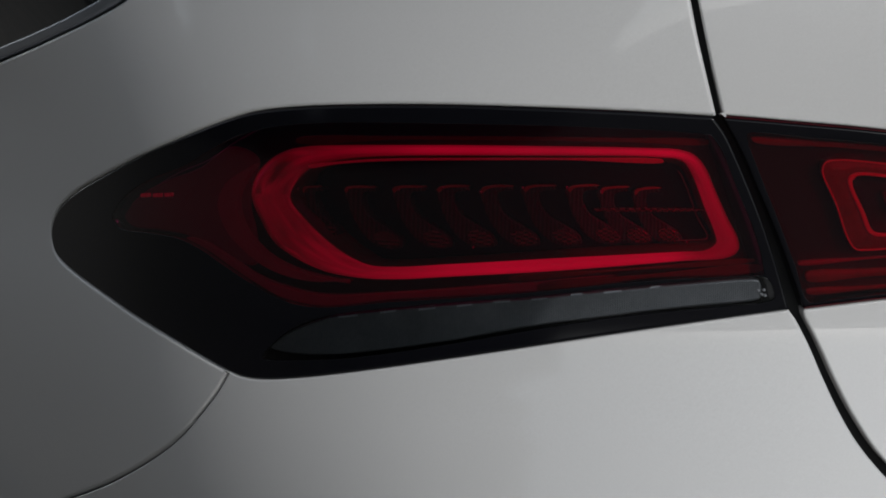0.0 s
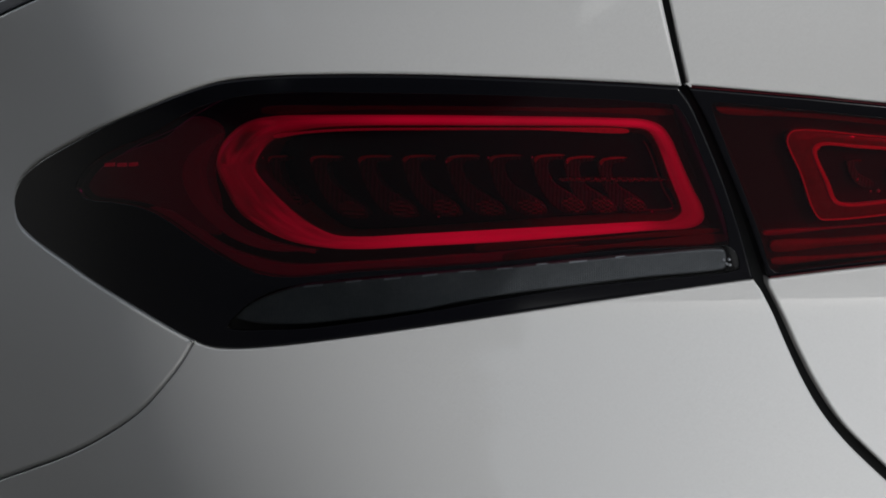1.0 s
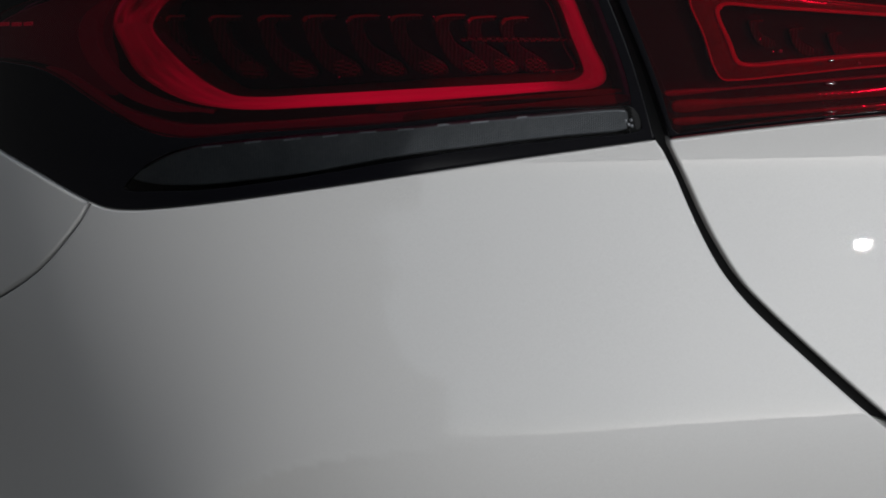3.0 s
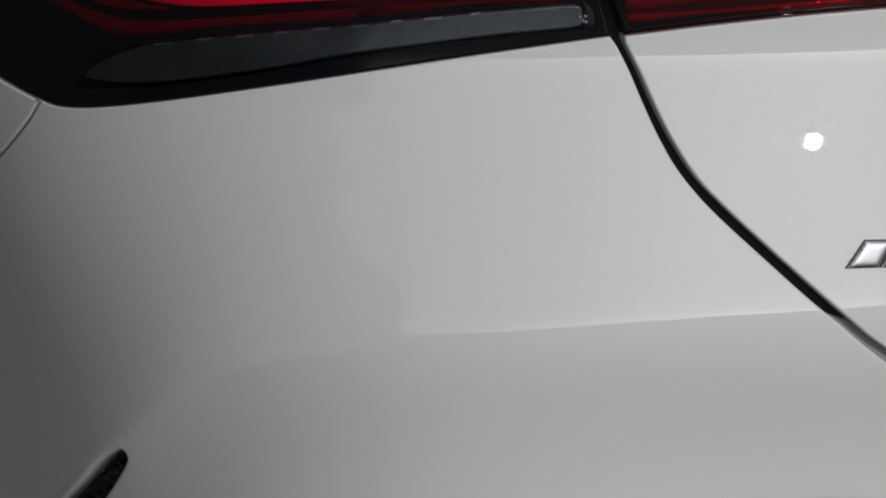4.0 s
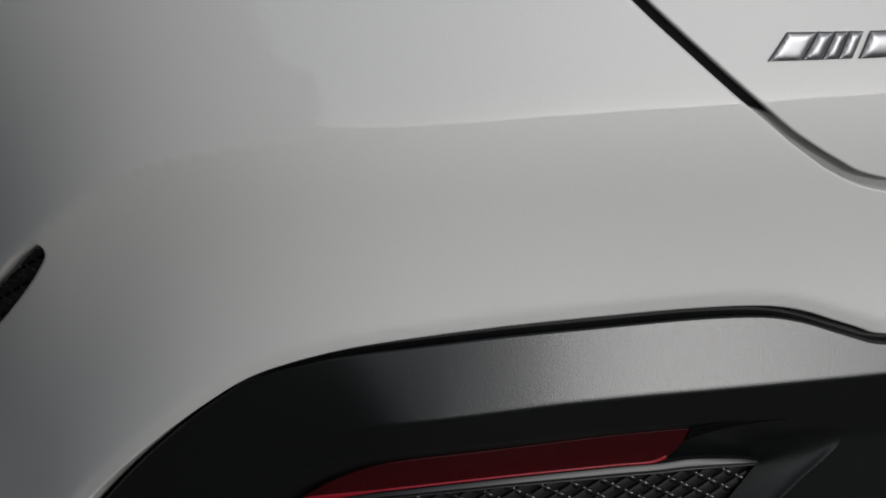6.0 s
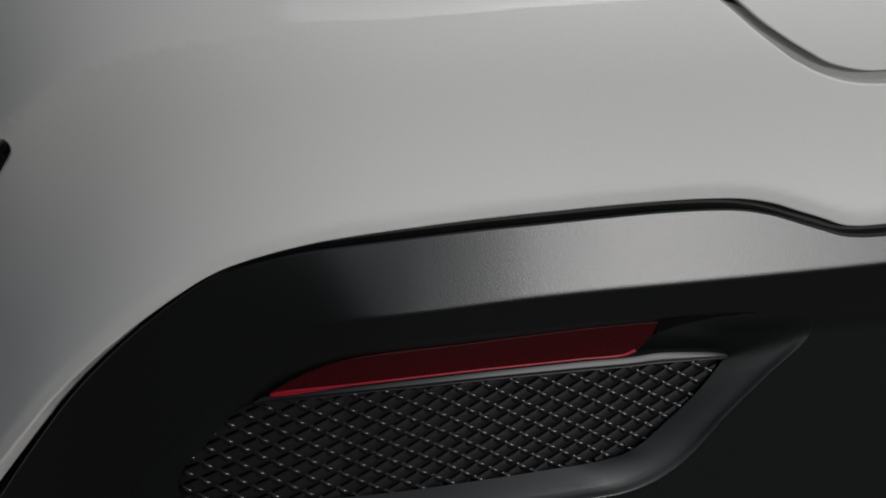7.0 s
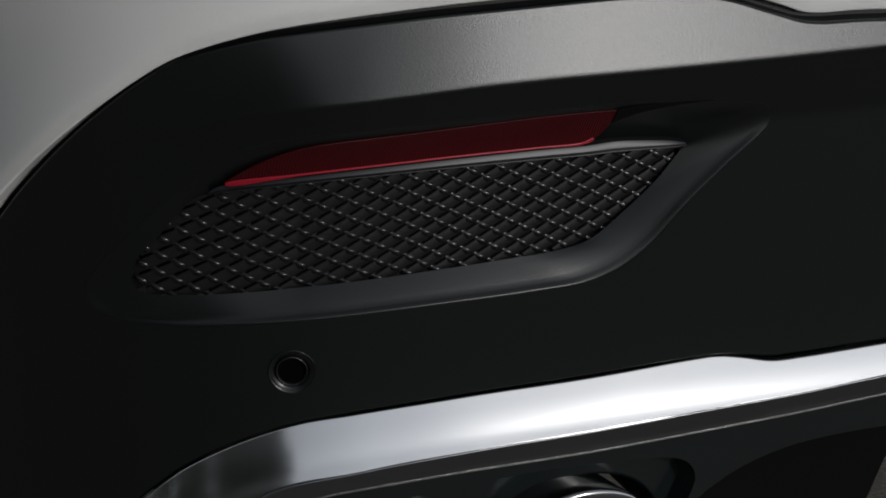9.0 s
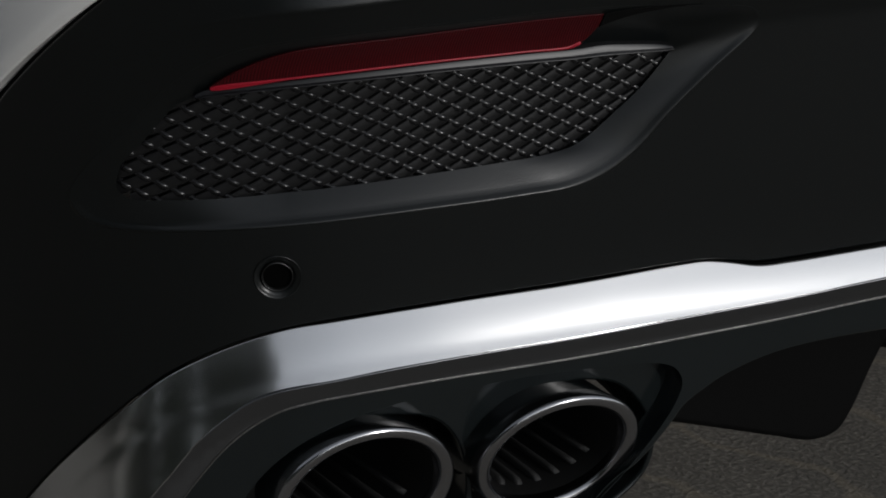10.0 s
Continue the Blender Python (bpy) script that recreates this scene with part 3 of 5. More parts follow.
GATE_LAMP = [(-0.0481, 1.1200), (-0.0481, 1.1200), (-0.0271, 1.1179), (0.0006, 1.1149), (0.0289, 1.1118), (0.0530, 1.1087), (0.1237, 1.1000), (0.2134, 1.0887), (0.3441, 1.0733), (0.3441, 1.0733), (0.3485, 1.0108), (0.3485, 1.0108), (0.2179, 1.0108), (0.1278, 1.0088), (0.0565, 1.0045), (0.0248, 1.0018), (0.0038, 0.9999), (0.0038, 0.9999), (-0.0021, 1.0163), (-0.0115, 1.0415), (-0.0245, 1.0720), (-0.0373, 1.1005)]
GATE_RED = [(-0.0328, 1.1095), (-0.0301, 1.1102), (0.0014, 1.1071), (0.0540, 1.1008), (0.1250, 1.0920), (0.2149, 1.0817), (0.3438, 1.0675), (0.3438, 1.0675), (0.3475, 1.0133), (0.3475, 1.0133), (0.2188, 1.0132), (0.1286, 1.0112), (0.0571, 1.0069), (0.0254, 1.0044), (0.0083, 1.0028), (0.0054, 1.0057), (-0.0007, 1.0247), (-0.0112, 1.0517), (-0.0243, 1.0840)]
GATE_RING_OUT = [(0.0161, 1.0841), (0.0181, 1.0894), (0.0251, 1.0907), (0.0650, 1.0864), (0.1274, 1.0786), (0.1973, 1.0698), (0.2968, 1.0579), (0.2968, 1.0579), (0.2981, 1.0402), (0.2981, 1.0402), (0.1992, 1.0394), (0.1294, 1.0380), (0.0855, 1.0353), (0.0472, 1.0331), (0.0387, 1.0340), (0.0335, 1.0410), (0.0255, 1.0626)]
GATE_RING_IN = [(0.0351, 1.0766), (0.0378, 1.0797), (0.0654, 1.0774), (0.1277, 1.0714), (0.1976, 1.0641), (0.2929, 1.0552), (0.2929, 1.0552), (0.2937, 1.0441), (0.2937, 1.0441), (0.1987, 1.0467), (0.1291, 1.0459), (0.0851, 1.0439), (0.0566, 1.0428), (0.0493, 1.0452), (0.0438, 1.0567)]
GATE_TUBE = [(0.0323, 1.0786), (0.0361, 1.0821), (0.0643, 1.0799), (0.1265, 1.0738), (0.2911, 1.0576), (0.2913, 1.0562), (0.1265, 1.0720), (0.0644, 1.0780), (0.0376, 1.0802), (0.0349, 1.0772), (0.0435, 1.0573), (0.0490, 1.0458), (0.0564, 1.0434), (0.0840, 1.0446), (0.1278, 1.0466), (0.2921, 1.0448), (0.2922, 1.0433), (0.1279, 1.0447), (0.0841, 1.0429), (0.0550, 1.0417), (0.0469, 1.0441), (0.0407, 1.0575)]
GATE_LINE_TOP = [(-0.0283, 1.1054), (0.0286, 1.1010), (0.1271, 1.0891), (0.2924, 1.0695), (0.2926, 1.0666), (0.1273, 1.0859), (0.0288, 1.0978), (-0.0265, 1.1025)]
GATE_LINE_A = [(0.0031, 1.0260), (0.0495, 1.0281), (0.1302, 1.0316), (0.2949, 1.0347), (0.2951, 1.0332), (0.1302, 1.0301), (0.0495, 1.0268), (0.0032, 1.0246)]
GATE_LINE_B = [(0.0080, 1.0194), (0.0496, 1.0210), (0.1305, 1.0236), (0.2955, 1.0274), (0.2958, 1.0229), (0.1307, 1.0186), (0.0498, 1.0160), (0.0088, 1.0145)]
GATE_LINE_C = [(0.0082, 1.0088), (0.0499, 1.0103), (0.1309, 1.0136), (0.2961, 1.0175), (0.2963, 1.0152), (0.1310, 1.0111), (0.0500, 1.0078), (0.0089, 1.0063)]
GATE_GAP_UP_L = [(-0.0821, 1.2793), (-0.0747, 1.2324), (-0.0671, 1.1918), (-0.0632, 1.1713), (-0.0578, 1.1472), (-0.0516, 1.1210)]
GATE_GAP_UP_R = [(-0.0773, 1.2793), (-0.0700, 1.2324), (-0.0628, 1.1918), (-0.0588, 1.1712), (-0.0537, 1.1471), (-0.0475, 1.1203)]
GAP_L = [(-0.0020, 0.9952), (0.0068, 0.9778), (0.0150, 0.9578), (0.0246, 0.9360), (0.0342, 0.9183), (0.0476, 0.9005), (0.0645, 0.8828), (0.0816, 0.8664), (0.1164, 0.8335), (0.1343, 0.8180), (0.1527, 0.8015), (0.1786, 0.7811)]
GAP_R = [(0.0045, 0.9943), (0.0135, 0.9762), (0.0240, 0.9521), (0.0336, 0.9327), (0.0469, 0.9113), (0.0639, 0.8928), (0.0809, 0.8762), (0.1156, 0.8434), (0.1408, 0.8204), (0.1557, 0.8073), (0.1780, 0.7914)]
GAP_L2 = [(0.1828, 0.7790), (0.1948, 0.7723), (0.2107, 0.7660), (0.2266, 0.7623), (0.2492, 0.7603), (0.3014, 0.7588), (0.3829, 0.7561), (0.4894, 0.7499)]
GAP_R2 = [(0.1855, 0.7872), (0.1982, 0.7791), (0.2119, 0.7739), (0.2276, 0.7702), (0.2483, 0.7689), (0.3004, 0.7670), (0.3818, 0.7639), (0.4881, 0.7579)]
QSEAM = [(-0.3746, 0.9465), (-0.3846, 0.9330), (-0.4017, 0.9156), (-0.4245, 0.8967), (-0.4544, 0.8787), (-0.4999, 0.8575), (-0.5564, 0.8356), (-0.6358, 0.8090), (-0.8140, 0.7512), (-0.9095, 0.7209)]
WIN_LINE = [(-0.8505, 1.0747), (-0.7616, 1.0950), (-0.6769, 1.1146), (-0.6148, 1.1292), (-0.5620, 1.1432), (-0.5188, 1.1560), (-0.4830, 1.1688), (-0.4656, 1.1767), (-0.4317, 1.1938), (-0.3800, 1.2234)]
STRIP_OUT = [(-0.8492, 1.0774), (-0.7594, 1.0977), (-0.6752, 1.1168), (-0.6136, 1.1312), (-0.5613, 1.1450), (-0.5185, 1.1579), (-0.4850, 1.1705), (-0.4687, 1.1780), (-0.4345, 1.1950), (-0.3831, 1.2246)]
STRIP_INN = [(-0.8418, 1.0882), (-0.7500, 1.1080), (-0.6679, 1.1261), (-0.6085, 1.1401), (-0.5585, 1.1535), (-0.5173, 1.1668), (-0.4960, 1.1751), (-0.4594, 1.1919), (-0.4088, 1.2183)]
SIDE_VENT = [(-0.3064, 0.7228), (-0.3085, 0.7269), (-0.3155, 0.7235), (-0.3286, 0.7134), (-0.3509, 0.6934), (-0.3888, 0.6630), (-0.4234, 0.6372), (-0.4441, 0.6216), (-0.4558, 0.6094), (-0.4468, 0.6062), (-0.4173, 0.6160), (-0.3776, 0.6462), (-0.3416, 0.6783), (-0.3159, 0.7070)]
SPLIT_TOP = [(0.5053, 0.6449), (0.3951, 0.6551), (0.3112, 0.6614), (0.2574, 0.6659), (0.2302, 0.6669), (0.2182, 0.6688), (0.2061, 0.6737), (0.1900, 0.6798), (0.1703, 0.6872), (0.1510, 0.6918), (0.1320, 0.6939), (0.0945, 0.6955), (0.0395, 0.6954), (-0.0305, 0.6930), (-0.0963, 0.6861), (-0.1280, 0.6793), (-0.1599, 0.6677), (-0.1766, 0.6588), (-0.1940, 0.6457), (-0.2331, 0.6104), (-0.2787, 0.5629), (-0.3049, 0.5314), (-0.3355, 0.4954), (-0.3814, 0.4429), (-0.4402, 0.3701)]
SPLIT_LOW = [(0.4975, 0.6427), (0.3895, 0.6524), (0.3072, 0.6589), (0.2544, 0.6628), (0.2274, 0.6641), (0.2138, 0.6664), (0.2044, 0.6697), (0.1894, 0.6751), (0.1708, 0.6819), (0.1521, 0.6866), (0.1333, 0.6889), (0.0958, 0.6905), (0.0404, 0.6902), (-0.0301, 0.6880), (-0.0963, 0.6817), (-0.1282, 0.6757), (-0.1602, 0.6648), (-0.1766, 0.6564), (-0.1937, 0.6437), (-0.2310, 0.6092), (-0.2747, 0.5623), (-0.3001, 0.5311), (-0.3285, 0.4959), (-0.3678, 0.4460), (-0.4167, 0.3775)]
VENT_RIM = [(-0.2413, 0.4933), (-0.2350, 0.4813), (-0.2176, 0.4759), (-0.1865, 0.4758), (-0.1485, 0.4794), (-0.0941, 0.4846), (-0.0211, 0.4894), (0.0546, 0.4924), (0.0893, 0.4950), (0.1120, 0.5036), (0.1303, 0.5177), (0.1530, 0.5441), (0.1786, 0.5695), (0.2055, 0.5963), (0.1995, 0.6075), (0.1631, 0.6142), (0.0969, 0.6222), (0.0046, 0.6217), (-0.0807, 0.6176), (-0.1289, 0.6060), (-0.1630, 0.5846), (-0.2007, 0.5443), (-0.2296, 0.5136)]
VENT_MESH = [(-0.2091, 0.5055), (-0.2080, 0.5003), (-0.2010, 0.4962), (-0.1698, 0.4966), (-0.1311, 0.4993), (-0.0939, 0.5024), (-0.0196, 0.5079), (0.0375, 0.5114), (0.0760, 0.5144), (0.0950, 0.5198), (0.1169, 0.5380), (0.1349, 0.5551), (0.1530, 0.5787), (0.1530, 0.5787), (0.1011, 0.5803), (0.0512, 0.5805), (-0.0051, 0.5802), (-0.0597, 0.5785), (-0.1127, 0.5741), (-0.1557, 0.5681), (-0.1669, 0.5632), (-0.1912, 0.5349), (-0.2049, 0.5191)]
REFLECTOR = [(-0.1457, 0.5793), (-0.1457, 0.5793), (-0.1293, 0.5910), (-0.1094, 0.6014), (-0.0898, 0.6076), (-0.0291, 0.6130), (0.0425, 0.6165), (0.0798, 0.6168), (0.0973, 0.6163), (0.0973, 0.6163), (0.0940, 0.6060), (0.0861, 0.5965), (0.0769, 0.5940), (0.0097, 0.5935), (-0.0615, 0.5903), (-0.0956, 0.5870), (-0.1448, 0.5778)]
CHROME_LOW = [(-0.1953, 0.2845), (-0.1732, 0.3132), (-0.1554, 0.3371), (-0.1374, 0.3545), (-0.1197, 0.3673), (-0.1019, 0.3743), (-0.0666, 0.3808), (-0.0305, 0.3855), (0.0291, 0.3902), (0.0827, 0.3925), (0.1619, 0.3959), (0.2441, 0.3982), (0.3154, 0.4010), (0.3945, 0.4021), (0.5076, 0.4024)]
CHROME_UP = [(0.5123, 0.4192), (0.3991, 0.4203), (0.3198, 0.4200), (0.2823, 0.4196), (0.2486, 0.4193), (0.2259, 0.4198), (0.2043, 0.4242), (0.1885, 0.4267), (0.1682, 0.4268), (0.0883, 0.4235), (0.0113, 0.4206), (-0.0639, 0.4144), (-0.1009, 0.4085), (-0.1389, 0.3948), (-0.1797, 0.3725), (-0.2016, 0.3558), (-0.2248, 0.3362), (-0.2501, 0.3141), (-0.2777, 0.2886), (-0.3087, 0.2575), (-0.3399, 0.2237)]
LIP_LOW = [(-0.1793, 0.2752), (-0.1566, 0.3089), (-0.1380, 0.3326), (-0.1197, 0.3490), (-0.1018, 0.3599), (-0.0805, 0.3658), (-0.0661, 0.3680), (-0.0296, 0.3719), (0.0079, 0.3745), (0.0847, 0.3772), (0.1642, 0.3806), (0.2469, 0.3835), (0.3182, 0.3868), (0.3972, 0.3880), (0.5109, 0.3882)]
VALANCE = [(0.5123, 0.3899), (0.3988, 0.3888), (0.3197, 0.3875), (0.2483, 0.3840), (0.1655, 0.3813), (0.0858, 0.3778), (0.0087, 0.3751), (-0.0290, 0.3727), (-0.0657, 0.3688), (-0.0803, 0.3666), (-0.1019, 0.3606), (-0.1200, 0.3500), (-0.1384, 0.3336), (-0.1573, 0.3095), (-0.1804, 0.2759), (-0.1804, 0.2759), (-0.1667, 0.2406), (-0.1667, 0.2406), (0.0964, 0.2169), (0.0964, 0.2169), (0.1117, 0.2596), (0.1294, 0.2793), (0.1442, 0.2896), (0.1631, 0.3106), (0.1761, 0.3282), (0.1898, 0.3376), (0.2057, 0.3459), (0.2427, 0.3561), (0.3230, 0.3595), (0.4258, 0.3573), (0.5192, 0.3497), (0.5192, 0.3497)]
TIP_ARCH = [(0.1349, 0.3644), (0.1532, 0.3628), (0.1664, 0.3565), (0.1718, 0.3456), (0.1684, 0.3320), (0.1554, 0.3105), (0.1348, 0.2852), (0.1141, 0.2631), (0.0904, 0.2261), (0.0904, 0.2261), (-0.1417, 0.2486), (-0.1417, 0.2486), (-0.1337, 0.2782), (-0.1186, 0.3052), (-0.0967, 0.3281), (-0.0677, 0.3453), (-0.0275, 0.3579), (0.0484, 0.3656), (0.0950, 0.3666)]
DIFFUSER = [(0.1699, 0.3420), (0.2761, 0.3587), (0.3503, 0.3597), (0.3649, 0.3573), (0.3558, 0.3285), (0.3462, 0.3062), (0.3341, 0.2754), (0.3244, 0.2612), (0.3047, 0.2572), (0.2770, 0.2647), (0.2405, 0.2761), (0.1957, 0.2899), (0.1649, 0.2993)]
SILENCER = [(0.4313, 0.2747), (0.5173, 0.2784), (0.6741, 0.2785), (0.6828, 0.2290), (0.5761, 0.2301), (0.4924, 0.2369), (0.4422, 0.2486)]
RING_MID = [(-0.3292, 1.0605), (-0.3236, 1.0717), (-0.3119, 1.0812), (-0.2910, 1.0875), (-0.2518, 1.0920), (-0.1436, 1.0948), (-0.0861, 1.0938), (-0.0711, 1.0915), (-0.0647, 1.0823), (-0.0574, 1.0634), (-0.0508, 1.0473), (-0.0492, 1.0402), (-0.0556, 1.0357), (-0.0732, 1.0348), (-0.1438, 1.0311), (-0.2160, 1.0255), (-0.2538, 1.0220), (-0.2715, 1.0220), (-0.2846, 1.0259), (-0.2983, 1.0331), (-0.3156, 1.0459)]
LATTICE = [(-0.0245, 0.5729), (-0.0151, 0.5677), (-0.0341, 0.5670)]
SENSOR_AT = [(-0.1044, 0.4472)]
FIN_TOPS = [(-0.3229, 1.0658), (-0.2922, 1.0680), (-0.2582, 1.0699), (-0.2282, 1.0712), (-0.1995, 1.0720), (-0.1723, 1.0727), (-0.1443, 1.0730), (-0.1241, 1.0720), (-0.1028, 1.0713)]
STUDS = [(-0.0235, 1.0107), (-0.0214, 1.0082), (-0.0200, 1.0110), (-0.0193, 1.0075), (-0.0106, 1.0059)]
MARKS = [(-0.4713, 1.0481), (-0.4607, 1.0497), (-0.4551, 1.0501), (-0.4460, 1.0514), (-0.4412, 1.0520), (-0.4333, 1.0533)]
EMBLEM_LOW = [(0.1381, 0.8524), (0.1605, 0.8515), (0.1738, 0.8509), (0.1845, 0.8506), (0.1952, 0.8502), (0.1990, 0.8498), (0.2254, 0.8490)]
EMBLEM_TOP = [(0.1517, 0.8689), (0.1721, 0.8679), (0.1838, 0.8672), (0.1934, 0.8668), (0.2039, 0.8661), (0.2077, 0.8659), (0.2362, 0.8649)]
GATE_FINS = [(0.0558, 1.0686), (0.0823, 1.0627), (0.1078, 1.0590)]
LIP_L = [(-0.1964, 0.2828), (-0.1740, 0.3117), (-0.1554, 0.3372), (-0.1373, 0.3553), (-0.1196, 0.3684), (-0.1021, 0.3755), (-0.0668, 0.3815), (-0.0310, 0.3864), (0.0286, 0.3908), (0.0822, 0.3929), (0.1612, 0.3966), (0.2435, 0.3987), (0.3143, 0.4019), (0.3928, 0.4034), (0.5056, 0.4038)]
TICKS = [(-0.2910, 0.9892), (-0.2774, 0.9913), (-0.2619, 0.9940), (-0.2513, 0.9958), (-0.2363, 0.9973), (-0.2252, 0.9989), (-0.2114, 1.0005), (-0.2016, 1.0019), (-0.1884, 1.0038), (-0.1777, 1.0047), (-0.1643, 1.0060), (-0.1545, 1.0069), (-0.1398, 1.0092), (-0.1327, 1.0099), (-0.1195, 1.0107), (-0.1083, 1.0117), (-0.0909, 1.0138), (-0.0846, 1.0145)]
FIN_CAP = [(-0.2898, 1.0684), (-0.2881, 1.0703), (-0.2707, 1.0717), (-0.2676, 1.0711), (-0.2708, 1.0706), (-0.2857, 1.0690), (-0.2883, 1.0663)]
REFLECTOR_EDGE = [(-0.1453, 0.5789), (-0.0957, 0.5873), (-0.0267, 0.5926), (0.0464, 0.5941), (0.0766, 0.5943), (0.0839, 0.5967), (0.0848, 0.5953), (0.0782, 0.5925), (0.0465, 0.5926), (-0.0266, 0.5910), (-0.0957, 0.5857), (-0.1453, 0.5773)]
BLADE_UP = [(-0.1560, 0.5712), (-0.1503, 0.5752), (-0.0956, 0.5841), (-0.0258, 0.5893), (0.0476, 0.5908), (0.0818, 0.5905), (0.1008, 0.5914), (0.1203, 0.5899), (0.1400, 0.5874), (0.1489, 0.5851)]
BLADE_DOWN = [(-0.1543, 0.5703), (-0.1483, 0.5716), (-0.0955, 0.5795), (-0.0260, 0.5836), (0.0475, 0.5842), (0.0816, 0.5838), (0.1007, 0.5840), (0.1201, 0.5836), (0.1396, 0.5832), (0.1490, 0.5836)]
SIDE_ZONE = [(-0.5241, 1.0259), (-0.5116, 1.0363), (-0.4886, 1.0476), (-0.4595, 1.0582), (-0.4187, 1.0710), (-0.3836, 1.0879), (-0.3611, 1.0815), (-0.3673, 1.0647), (-0.3711, 1.0498), (-0.3673, 1.0355), (-0.3686, 1.0134), (-0.4120, 1.0218), (-0.4433, 1.0247), (-0.4757, 1.0236), (-0.5158, 1.0213)]
REFLECTOR_SHADE = [(0.0956, 0.6164), (0.0956, 0.6164), (0.1091, 0.6183), (0.1359, 0.6184), (0.1603, 0.6168), (0.1603, 0.6168), (0.1365, 0.6160), (0.1143, 0.6134), (0.1002, 0.6093), (0.0944, 0.6068), (0.0944, 0.6068)]
PIPE_HOLE_R = [(0.0351, 0.2729), (0.0381, 0.3064), (0.0510, 0.3246), (0.0719, 0.3409), (0.0914, 0.3483), (0.1134, 0.3485), (0.1365, 0.3403), (0.1536, 0.3207), (0.1605, 0.2984), (0.1571, 0.2775), (0.1444, 0.2624), (0.1224, 0.2511), (0.0819, 0.2446), (0.0450, 0.2535)]
PIPE_HOLE_L = [(-0.1121, 0.2820), (-0.1042, 0.3039), (-0.0886, 0.3208), (-0.0655, 0.3340), (-0.0423, 0.3399), (-0.0188, 0.3403), (0.0051, 0.3342), (0.0196, 0.3194), (0.0275, 0.2973), (0.0289, 0.2695), (0.0210, 0.2514), (-0.0394, 0.2463), (-0.1000, 0.2610)]
GUIDE_LINE = [(-0.3131, 1.0825), (-0.2903, 1.0867), (-0.2513, 1.0906), (-0.1436, 1.0937), (-0.0828, 1.0923), (-0.0827, 1.0912), (-0.1436, 1.0925), (-0.2513, 1.0893), (-0.2903, 1.0853), (-0.3123, 1.0814)]
# where glint dots are added in the two lamps
GLINTS = [(-0.3245, 1.0671), (-0.2865, 1.0694), (-0.2509, 1.0709), (-0.2211, 1.0731), (-0.1970, 1.0711), (-0.1703, 1.0745), (-0.1425, 1.0751), (-0.1211, 1.0727), (-0.1235, 1.0607), (-0.0675, 1.0405), (-0.0551, 1.0425), (-0.2024, 1.0363), (-0.0581, 1.0752)]
GATE_GLINTS = [(0.0618, 1.0587), (0.0705, 1.0506), (0.1055, 1.0450), (0.1057, 1.0306), (0.1071, 1.0126), (0.0364, 1.0787)]
PIPES = [
    (0.0868, -0.0123, 0.3044, 0.0512, 1.105, 0.356, -0.110),
    (-0.0406, 0.0181, 0.2923, 0.0552, 1.092, 0.309, -0.148),
]

# ---- building on the shell ----
def smooth_line(pts, closed=False, gap=0.003):
    """A smooth line through points; a repeated point is a corner."""
    runs, run = [], [pts[0]]
    p = list(pts) + ([pts[0]] if closed else [])
    cuts = [i for i in range(len(p) - 1) if p[i] == p[i + 1]]
    if closed and cuts:
        k = cuts[0]
        q = list(pts)
        p = q[k + 1:] + q[:k + 1]
    run, runs = [p[0]], []
    for b in p[1:]:
        if b == run[-1]:
            runs.append(run)
            run = [b]
        else:
            run.append(b)
    runs.append(run)
    out = []
    for r in runs:
        if len(r) < 2:
            continue
        r = np.array(r)
        if closed and not cuts:
            ext = np.vstack([r[-2], r, r[1]])
        else:
            ext = np.vstack([2 * r[0] - r[1], r, 2 * r[-1] - r[-2]])
        for i in range(1, len(ext) - 2):
            a, b, c, d = ext[i - 1:i + 3]
            t1 = max(np.linalg.norm(b - a), 1e-6) ** 0.5
            t2 = t1 + max(np.linalg.norm(c - b), 1e-6) ** 0.5
            t3 = t2 + max(np.linalg.norm(d - c), 1e-6) ** 0.5
            n = max(1, int(round(np.linalg.norm(c - b) / gap)))
            for t in t1 + (t2 - t1) * np.arange(n) / n:
                a1, a2, a3 = (t1 - t) / t1 * a + t / t1 * b, (t2 - t) / (t2 - t1) * b + (t - t1) / (t2 - t1) * c, (t3 - t) / (t3 - t2) * c + (t - t2) / (t3 - t2) * d
                b1, b2 = (t2 - t) / t2 * a1 + t / t2 * a2, (t3 - t) / (t3 - t1) * a2 + (t - t1) / (t3 - t1) * a3
                out.append((t2 - t) / (t2 - t1) * b1 + (t - t1) / (t2 - t1) * b2)
        if not closed or cuts:
            out.append(r[-1])
    if closed and np.linalg.norm(out[0] - out[-1]) < 1e-6:
        out.pop()
    return np.array(out)


def straight(a, b, gap=0.006):
    a, b = np.array(a), np.array(b)
    n = max(2, int(np.linalg.norm(b - a) / gap))
    return a + (b - a) * np.linspace(0, 1, n)[:, None]


def joined(*lines):
    """One closed outline from lines end to end."""
    p = np.vstack(lines)
    keep = np.linalg.norm(p - np.roll(p, 1, 0), axis=1) > 3e-4
    return p[keep]


def ccw(p):
    x, y = p[:, 0], p[:, 1]
    return p if (x * np.roll(y, -1) - y * np.roll(x, -1)).sum() > 0 else p[::-1]


def outward(p):
    """Unit normals of a counter-clockwise outline."""
    d = np.roll(p, -1, 0) - np.roll(p, 1, 0)
    n = np.stack([d[:, 1], -d[:, 0]], -1)
    return n / np.maximum(np.linalg.norm(n, axis=1, keepdims=True), 1e-9)


